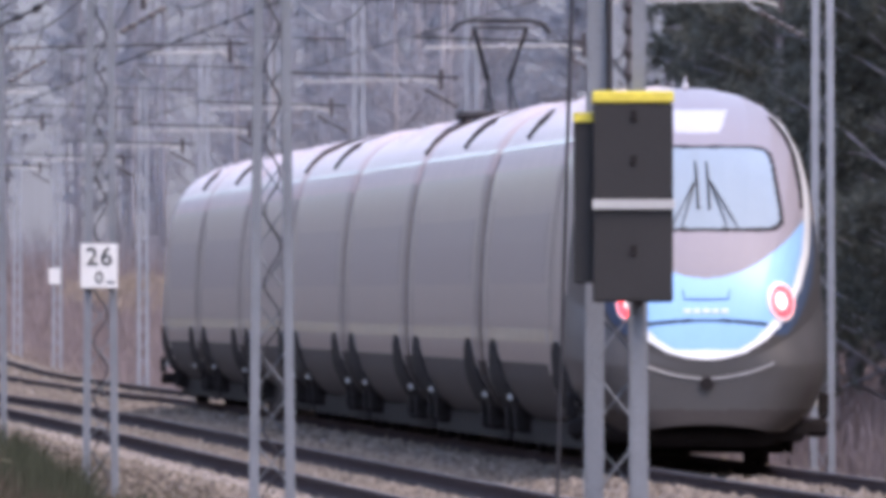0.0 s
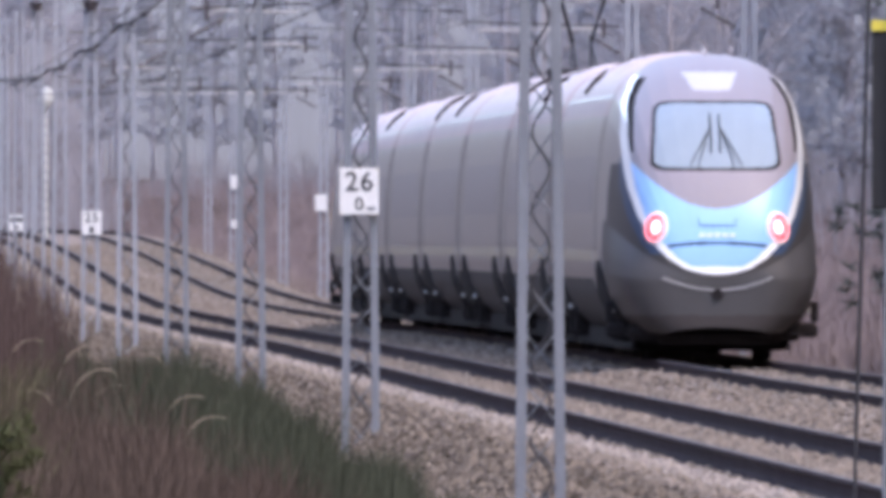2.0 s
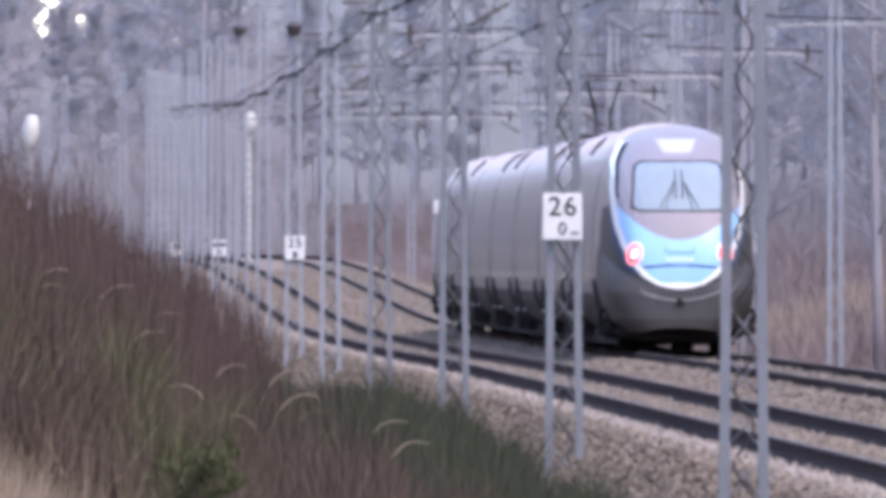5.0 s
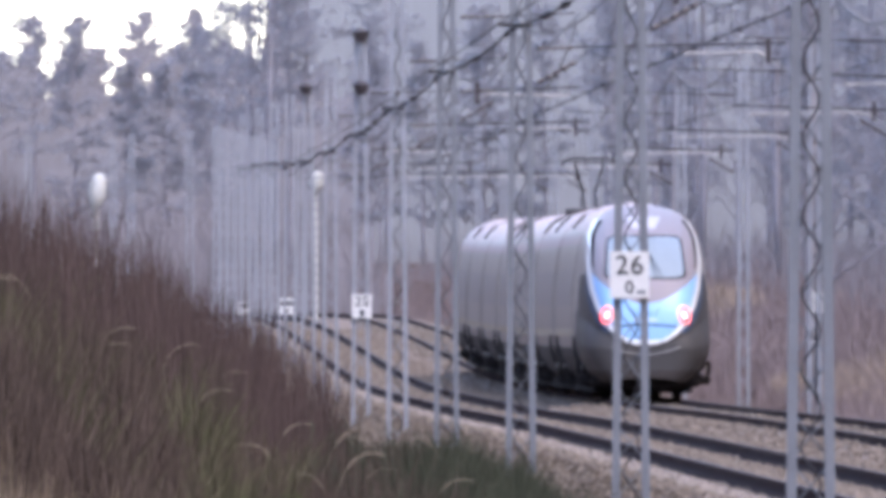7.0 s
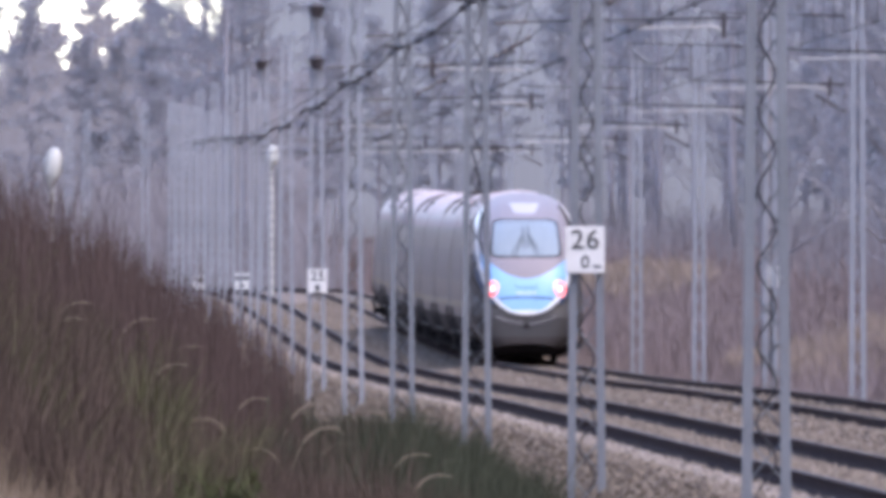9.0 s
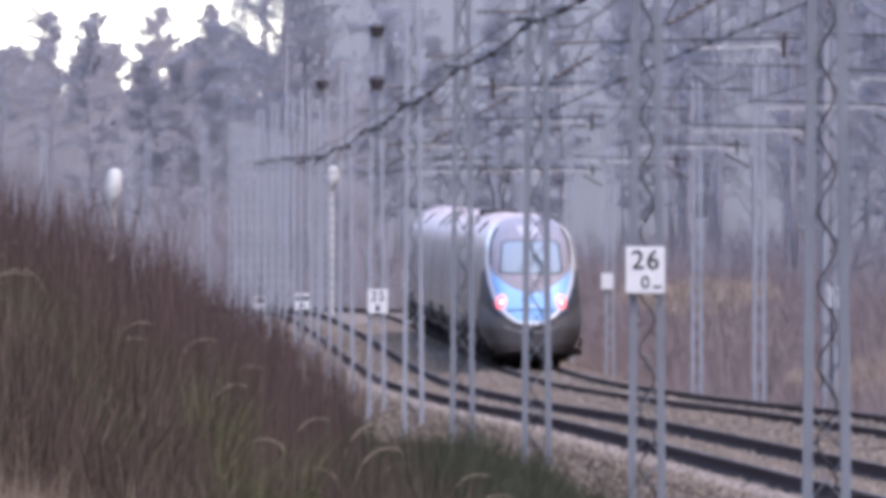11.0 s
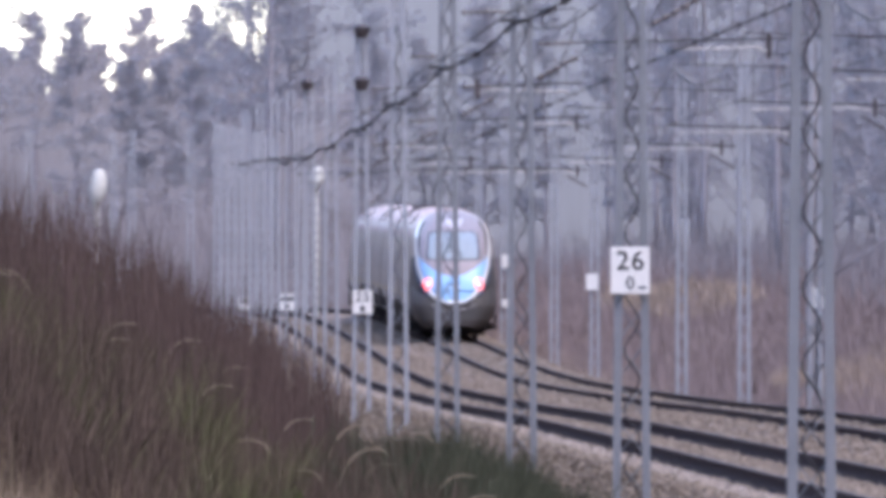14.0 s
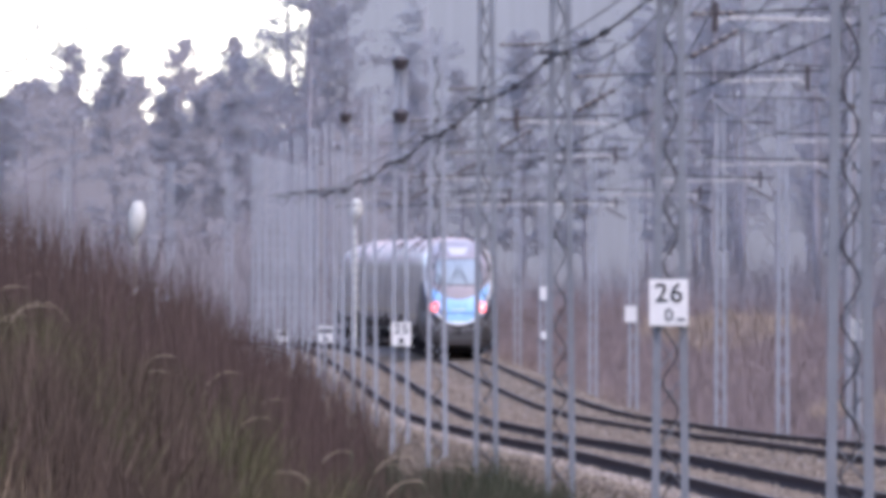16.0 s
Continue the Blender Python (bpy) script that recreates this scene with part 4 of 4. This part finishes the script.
build_ladder(0.00947, 1008, 0.9, 6.3)


# ---- bell-shaped insulators on a mast ----
def build_insulator(x, d, z):
    s = thing("post_insulator", Matrix.Translation((x, d, z)), "dark brown bell-shaped insulator on a mast", "insulator", "insulators")
    sh = Shape().bar([(0, 0, 0), (0, 0, 0.1), (0, 0, 0.22)], 0.1, 10, 0, 0.2).bar([(0, 0, 0.22), (0, 0, 0.3)], 0.2, 10, 0, 0.12)
    put("bell", sh.done("bell", INSUL, False), s)
    put("pin", Shape().bar([(0, 0, -0.5), (0, 0, 0.02)], 0.02, 6).done("pin", STEEL), s)


build_insulator(6.5, 586.7, 7.75)
build_insulator(6.5, 586.7, 6.6)
build_insulator(6.6, 730.7, 7.75)


# ---- a taller wire post beside the signal ----
def build_rod(x, d, h):
    s = thing("steel_rod", Matrix.Translation((x, d, -0.8)), "thin dark steel rod standing beside the track", "post")
    put("rod", Shape().bar([(0, 0, 0), (0.075, 0, h * 0.5), (0.15, 0, h)], 0.011, 6).done("rod", CABLE), s)


build_rod(5.5, 140.0, 5.2)


# ---- dry vegetation of the bank ----
def blades(name, count, place, height, width, lean, material, label, seed, category="grass", clump=0.0):
    """Thin tapering stalks; place(rnd) gives the root."""
    rnd = random.Random(seed)
    v, f = [], []
    for _ in range(count):
        x, d, z = place(rnd)
        h = height * rnd.uniform(0.45, 1.15)
        if clump:
            h *= 0.45 + 1.1 * max(0.0, 0.5 + 1.1 * noise.noise(Vector((x * clump, d * 0.25, seed))))
        w = width * rnd.uniform(0.6, 1.4)
        a = rnd.uniform(0, 6.28)
        lx, ly = lean * h * math.cos(a) * rnd.random(), lean * h * math.sin(a) * rnd.random()
        n = len(v)
        v += [(x - w, d, z - 0.03), (x + w, d, z - 0.03), (x + lx * 0.35 - w * 0.8, d + ly * 0.35, z + h * 0.6), (x + lx * 0.35 + w * 0.8, d + ly * 0.35, z + h * 0.6),
              (x + lx, d + ly, z + h)]
        f += [(n, n + 1, n + 3, n + 2), (n + 2, n + 3, n + 4)]
    ob = new(name, mesh(name, v, f, material))
    tagged(ob, label, category, kind="stuff")
    return ob


def broom_place(rnd):
    d = rnd.uniform(90, 138)
    x = min(3.5, max(1.2, rnd.gauss(2.35, 0.5))) * d / 130
    return x, d, ground_z(x, d)


def bank_place(a0, a1, d0=46, d1=134, lift=0.0, soft=0.5):
    def place(rnd):
        d, a = rnd.uniform(d0, d1), a1
        while rnd.random() < (a - a1 + soft) / max(soft, 0.01):
            a = rnd.uniform(a0, a1)
        x = a * d / 130
        return x, d, ground_z(x, d) + lift
    return place


blades("dry_grass", 16000, bank_place(-1.5, 1.9), 0.22, 0.0022, 0.5, STRAW, "tangled pale dry grass stalks on the bank", 1, clump=2.2)
blades("foreground_heather", 46000, bank_place(0.9, 3.0, 50, 98), 0.27, 0.0022, 0.45, HEATH, "low brown heather at the bank's foot", 14, clump=3.0)
blades("heather", 170000, bank_place(-1.6, 1.95, 60, soft=0.7), 0.27, 0.0024, 0.4, HEATH, "dense brown dead heather and grass on the bank", 2, clump=3.0)
blades("thicket_twigs", 5200, bank_place(-1.6, 1.25, 95, 134), 0.74, 0.0024, 0.25, TWIG, "thin dark upright twigs on the bank", 3, "twigs")
blades("thicket_twigs", 2600, bank_place(0.35, 1.4, 108, 134), 0.74, 0.0022, 0.22, TWIG, "thin dark upright twigs on the bank's shoulder", 34, "twigs")
blades("tall_twigs", 50, bank_place(-1.6, 1.5, 105, 134), 0.95, 0.004, 0.12, TWIG, "tall bare saplings above the heather", 33, "twigs")
blades("broom", 110000, broom_place, 0.29, 0.0028, 0.45, BROOM, "dark green broom shrubs along the bank's foot", 4, "shrub", 4.5)
blades("straw_patch", 15000, bank_place(-0.5, 0.95, 41, 50, soft=0.2), 0.26, 0.0011, 0.5, PALE_STRAW, "pale straw-coloured grass near the camera", 5)


def moss_place(rnd):
    while True:
        d = rnd.uniform(60, 125)
        x = rnd.uniform(-1.5, 1.1) * d / 130
        if noise.noise(Vector((x * 4.5, d * 0.12, 4.0))) > -0.02:
            return x, d, ground_z(x, d)


blades("green_shoots", 50000, moss_place, 0.30, 0.0026, 0.6, MOSS, "olive green shoots among the dead heather", 15, "shrub", 3.0)


def build_plumes():
    """Bent pale seed stalks above the heather."""
    rnd = random.Random(31)
    for k in range(48):
        d = rnd.uniform(85, 128)
        x = rnd.uniform(-1.3, 2.0) * d / 130
        z = ground_z(x, d)
        h, s = rnd.uniform(0.32, 0.5), rnd.choice((-1, 1, 1))
        pl = thing("grass_plume", Matrix.Translation((x, d, z - 0.03)), "bent pale seed stalk of dry grass", "grass", "seed stalks on the bank")
        pts = [(s * h * 0.42 * (j / 11) ** 2.4, 0, h * math.sin(1.75 * j / 11)) for j in range(12)]
        put("stalk", Shape().bar(pts[:9], 0.0022, 4).done("stalk", PLUME), pl)
        put("seed_head", Shape().bar(pts[7:], 0.0055, 5, 0, 0.002).done("seed_head", PLUME), pl)


build_plumes()


def build_young_pine(x, d, top):
    rnd = random.Random(9)
    z = ground_z(x, d) - 0.05
    h = top - z
    t = thing("young_pine", Matrix.Translation((x, d, z)), "small green young pine standing in the dry grass", "tree")
    put("trunk", Shape().bar([(0, 0, 0), (0.01, 0, h * 0.5), (0, 0, h)], 0.012, 6, 0, 0.004).done("trunk", TWIG), t)
    v, f = [], []
    for k in range(42):
        u = rnd.uniform(0.55, 1.0)
        w = rnd.uniform(0, 6.28)
        r = 0.10 * (1.1 - abs(u - 0.75))
        tip = Vector((math.cos(w) * r, math.sin(w) * r, h * u + 0.05))
        root = Vector((0, 0, h * u - 0.03))
        for _k in range(46):
            p = root.lerp(tip, rnd.uniform(0.15, 1))
            q = p + Vector((rnd.gauss(0, 1), rnd.gauss(0, 1), rnd.gauss(0.7, 0.8))).normalized() * rnd.uniform(0.02, 0.04)
            n = len(v)
            v += [p + Vector((0.002, 0, 0)), p - Vector((0.002, 0, 0)), q]
            f.append((n, n + 1, n + 2))
    put("needles", mesh("needles", v, f, SAPLING), t)


build_young_pine(0.435, 58.0, 1.485)


# ---- verge beyond the tracks ----
def verge_place(x0, x1, d0, d1):
    def place(rnd):
        d = rnd.uniform(d0, d1)
        x = rnd.uniform(x0, x1) + bend(d)
        return x, d, ground_z(x, d)
    return place


blades("verge_brush", 90000, verge_place(15.8, 36, 280, 1250), 0.7, 0.009, 1.0, BRUSH, "reddish-brown bare brush on the far verge", 6, "brush", 0.4)
blades("tan_tussocks", 9000, verge_place(20.3, 23.4, 900, 1040), 0.6, 0.016, 0.8, TAN, "pale tan grass tussocks on the far slope", 12, clump=0.4)
blades("tan_tussocks", 9000, verge_place(18.0, 22.0, 590, 690), 0.5, 0.011, 0.8, TAN, "pale tan grass tussocks beside the far verge", 13, clump=0.4)
blades("undergrowth", 16000, verge_place(24, 50, 300, 1300), 1.8, 0.016, 0.6, HAZE_SCRUB, "leafless undergrowth below the trees, coloured grey with haze", 8, "brush", 0.35)
blades("verge_grass", 26000, verge_place(15.0, 27, 280, 1150), 0.45, 0.016, 0.8, VERGE, "pale dry grass on the far verge", 7, clump=0.3)


def far_place(rnd):
    while True:
        d, x = rnd.uniform(1120, 1480), rnd.uniform(-16, 14)
        if x - bend(d) > 16:
            return x, d, ground_z(x, d)


blades("far_thicket", 9000, far_place, 3.2, 0.03, 0.5, HAZE_SCRUB, "leafless thicket coloured grey with haze where the line bends away", 16, "brush", 0.3)


# ---- trees ----
def tree_meshes(seed, h, kind):
    rnd = random.Random(seed)
    tr, lv, lf = Shape(), [], []
    lean = Vector((rnd.uniform(-0.03, 0.03), rnd.uniform(-0.03, 0.03), 1))
    axis = [lean * (h * k / 6) + Vector((rnd.uniform(-0.06, 0.06), rnd.uniform(-0.06, 0.06), 0)) * (k > 0) for k in range(7)]
    r0 = 0.0095 * h
    tr.bar(axis, r0, 7, 0, r0 * 0.2)
    start = {"pine": 0.42, "young": 0.15, "conifer": 0.05}.get(kind, 0.22)

    def strip(p, q, w):
        side = (q - p).cross(Vector((rnd.uniform(-1, 1), rnd.uniform(-1, 1), rnd.uniform(-1, 1))))
        side = side.normalized() * w if side.length > 1e-6 else Vector((w, 0, 0))
        n = len(lv)
        lv.extend([p - side, p + side, q])
        lf.append((n, n + 1, n + 2))

    limbs = {"pine": 30, "young": 46, "conifer": 60}.get(kind, 30)
    for k in range(limbs):
        u = start + (0.98 - start) * k / (limbs - 1)
        p = lean * (h * u)
        w = rnd.uniform(0, 6.28)
        if kind in ("young", "conifer"):
            length = h * 0.16 * (1.1 - u) * rnd.uniform(0.6, 1.2) + 0.3
            rise = rnd.uniform(0.1, 0.7)
        elif kind == "pine":
            length = h * 0.17 * (1.25 - u) * rnd.uniform(0.7, 1.4) + 0.5
            rise = rnd.uniform(0.05, 0.5)
        else:
            length = h * 0.20 * (1.15 - u) * rnd.uniform(0.6, 1.3) + 0.4
            rise = rnd.uniform(0.6, 1.5)
        out = Vector((math.cos(w), math.sin(w), rise)).normalized()
        q = p + out * length
        mid_p = p.lerp(q, 0.5) + Vector((0, 0, 0.06 * length * (1 if kind in ("pine", "young", "conifer") else -1)))
        tr.bar([p, mid_p, q], r0 * 0.17 * (1.1 - u) + 0.010, 4, 0, 0.006)
        if kind in ("pine", "young", "conifer"):
            for c in range(30 if kind == "conifer" else 20):
                s = p.lerp(q, rnd.uniform(0.35, 1.08)) + Vector((rnd.gauss(0, 0.3), rnd.gauss(0, 0.3), rnd.gauss(0.1, 0.16)))
                for _n in range(12):
                    dv = Vector((rnd.gauss(0, 1), rnd.gauss(0, 1), rnd.gauss(0.5, 0.8))).normalized()
                    strip(s, s + dv * rnd.uniform(0.14, 0.32), 0.024)
        else:
            for c in range(16):
                s = p.lerp(q, rnd.uniform(0.2, 1.0))
                dv = (out + Vector((rnd.gauss(0, 0.6), rnd.gauss(0, 0.6), rnd.gauss(0.2, 0.5)))).normalized()
                e = s + dv * rnd.uniform(0.4, 1.2)
                strip(s, e, 0.016)
                for _n in range(3):
                    s2 = s.lerp(e, rnd.uniform(0.3, 0.9))
                    strip(s2, s2 + (dv + Vector((rnd.gauss(0, 0.7), rnd.gauss(0, 0.7), rnd.gauss(0.1, 0.5)))).normalized() * rnd.uniform(0.25, 0.7), 0.010)
    return tr, lv, lf


def build_tree(seed, h, kind, m):
    tr, lv, lf = tree_meshes(seed, h, kind)
    label = {"pine": "tall pine with a bare lower trunk, coloured pale with haze", "bare": "leafless tree with fine twigs, coloured pale with haze",
             "birch": "slender leafless birch with pale trunk", "young": "full-crowned pine, coloured pale with haze", "conifer": "dense dark green conifer at the wood edge"}[kind]
    name = {"pine": "pine_tree", "bare": "bare_tree", "birch": "birch_tree", "young": "pine_tree", "conifer": "spruce_tree"}[kind]
    t = thing(name, m, label, "tree", "trees behind the line")
    put("trunk", tr.done("trunk", BIRCH if kind == "birch" else HAZE_BARK, True), t)
    put("crown", mesh("crown", lv, lf, NEAR_NEEDLES if kind == "conifer" else HAZE_NEEDLES if kind in ("pine", "young", "conifer") else HAZE_TWIGS), t)
    return t


def plant(x, d, k, rnd):
    z = ground_z(x, d) - 0.1
    return Matrix.Translation((x, d, z)) @ pose(0, 0, 0, 0, 0, rnd.uniform(0, 360))


KINDS = [("pine", 17, 11), ("pine", 15, 12), ("pine", 19, 13), ("bare", 13, 14), ("bare", 15, 15), ("bare", 11, 16), ("birch", 14, 17), ("birch", 12, 18), ("young", 13, 21), ("young", 11, 22), ("conifer", 12, 23), ("conifer", 15, 24)]
_rnd = random.Random(77)
_masters = {}


def tree_at(i, x, d):
    kind, h, seed = KINDS[i]
    m = plant(x, d, i, _rnd)
    if i not in _masters:
        _masters[i] = build_tree(seed, h, kind, m)
        return _masters[i]
    return copy_thing(_masters[i], m)


# wood beyond the far verge
for k in range(46):
    d = 400 + 900 * (k + _rnd.random()) / 46
    x = bend(min(d, 1060)) + 22 + d * 0.004 + 20 * _rnd.random() ** 1.2
    tree_at(_rnd.choice((0, 1, 2, 8, 9, 8, 9, 4, 5, 6)), x, d)
# birches at the edge of the far verge
for x, d in ((16.2, 492), (17.4, 508), (18.3, 525), (17.0, 610), (18.8, 560)):
    tree_at(_rnd.choice((6, 7)), x, d)
# dark conifers near the signal
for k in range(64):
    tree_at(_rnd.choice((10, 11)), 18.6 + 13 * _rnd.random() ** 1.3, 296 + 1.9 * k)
# wood across the end of the straight
for k in range(34):
    d = 1250 + 350 * _rnd.random()
    x = 14.5 + 44 * (k + _rnd.random()) / 34
    tree_at(_rnd.choice((2, 0, 1, 8, 4, 5)) if x > 24 else _rnd.choice((2, 0, 8, 5)), x, d)
# pines below the skyline
for bearing, i in ((0.00543, 8), (0.00606, 1), (0.00669, 2)):
    d = 1480 + 60 * _rnd.random()
    tree_at(i, bearing * d, d)
for k in range(11):
    d = 1380 + 100 * _rnd.random()
    tree_at(_rnd.choice((8, 9, 9, 1)), -12 + 2.1 * k + _rnd.uniform(-0.6, 0.6), d)
for bearing, i in ((0.00712, 2), (0.00764, 2), (0.00838, 2), (0.00901, 0), (0.00796, 0)):
    d = 1230 + 30 * _rnd.random()
    tree_at(i, bearing * d, d)


# ---- distance, its haze put into colour and glow ----
def far_crowns(rnd, v, f, tops, d):
    """Ragged pine crowns that rise from the far woodland: limbs set with tufts of needles."""
    for x, top, spread in tops:
        dy = rnd.uniform(-6, 6)
        depth = spread * rnd.uniform(2.0, 2.8)
        lean = rnd.uniform(-0.06, 0.06)
        limbs = int(44 + 12 * spread)
        for k in range(limbs):
            u = (k + rnd.random()) / limbs
            z = top - depth * u
            reach = spread * (0.25 + 0.8 * u ** 0.45) * rnd.uniform(0.3, 1.15)
            w = rnd.uniform(0, 6.28)
            root = Vector((x + lean * (top - z), d + dy, z - 0.25 * reach))
            tip = root + Vector((reach * math.cos(w), reach * math.sin(w), reach * rnd.uniform(0.25, 0.7)))
            for _k in range(7):
                c = root.lerp(tip, rnd.uniform(0.3, 1.05)) + Vector((rnd.gauss(0, 0.12), 0, rnd.gauss(0, 0.1)))
                for _n in range(9):
                    q = c + Vector((rnd.gauss(0, 1), rnd.gauss(0, 1), rnd.gauss(0.4, 0.7))).normalized() * rnd.uniform(0.25, 0.6)
                    n = len(v)
                    v += [(c.x - 0.07, c.y, c.z), (c.x + 0.07, c.y, c.z + 0.04), tuple(q)]
                    f.append((n, n + 1, n + 2))


def build_misty_wood():
    """The belt of woodland at the end of the line, with its own skyline of crowns; haze is put into its glow."""
    rnd = random.Random(41)
    v, f = [], []
    n = 220
    for i in range(n + 1):
        x = -20 + 42 * i / n
        h = 17.0 + 1.3 * noise.noise(Vector((x * 0.35, 9, 0))) + 0.7 * noise.noise(Vector((x * 1.7, 5, 0)))
        v += [(x, 1900, -8), (x, 1900, h)]
    for i in range(n):
        f.append((2 * i, 2 * i + 2, 2 * i + 3, 2 * i + 1))
    tall = [(-5.8, 18.8, 1.3), (-4.4, 19.0, 1.6), (-2.2, 22.2, 2.0), (1.1, 22.3, 2.1), (5.7, 22.6, 1.9), (9.3, 22.8, 1.3), (11.4, 20.5, 1.5)]
    fill = [(-20 + 1.15 * k + rnd.uniform(-0.5, 0.5), rnd.uniform(18.0, 20.3), rnd.uniform(1.2, 1.9)) for k in range(34)]
    far_crowns(rnd, v, f, tall + fill, 1890)
    ob = new("backdrop_wood", mesh("backdrop_wood", v, f, HAZE_WOOD))
    tagged(ob, "glowing belt of distant pine wood with haze in its colour", "distance", kind="structure")


build_misty_wood()


def build_backdrop():
    """Far woodland, haze put into its glowing colour: across the end of the line and behind the trees of the far verge.
    """
    # Left and rear runs are unseen, added to keep sky off the train's side
    line = [(70, -300), (-34, -300), (-34, 300), (-34, 900), (-34, 1500), (-60, 2100), (-40, 2300), (-16, 2300), (20, 2300), (26, 2200), (40, 1900), (62, 1500),
            (62, 1100), (60, 700), (58, 300), (60, 100), (70, -300)]
    v, f = [], []
    for (xa, ya), (xb, yb) in zip(line, line[1:]):
        steps = 420 if (xa, xb) == (-16, 20) else 16
        for i in range(steps):
            u = i / steps
            x, y = xa + (xb - xa) * u, ya + (yb - ya) * u
            if steps > 16:
                h = 18.5 + 1.6 * noise.noise(Vector((x * 0.5, 0, 0))) + 0.8 * noise.noise(Vector((x * 2.5, 3, 0))) + (36 + 5 * noise.noise(Vector((x * 1.3, 7, 0)))) * min(1, max(0, (x - 16.6) / 3.4))
            else:
                h = 30 + 3.5 * noise.noise(Vector((x * 0.11, 0, y * 0.01))) if x < 0 or y < -290 else 60
            v += [(x, y, -8), (x, y, h)]
    for i in range(len(v) // 2 - 1):
        f.append((2 * i, 2 * i + 2, 2 * i + 3, 2 * i + 1))
    ob = new("backdrop", mesh("backdrop", v, f, HAZE_GLOW))
    tagged(ob, "glowing distant woodland with haze in its grey-violet colour", "distance", kind="structure")


build_backdrop()


motions()
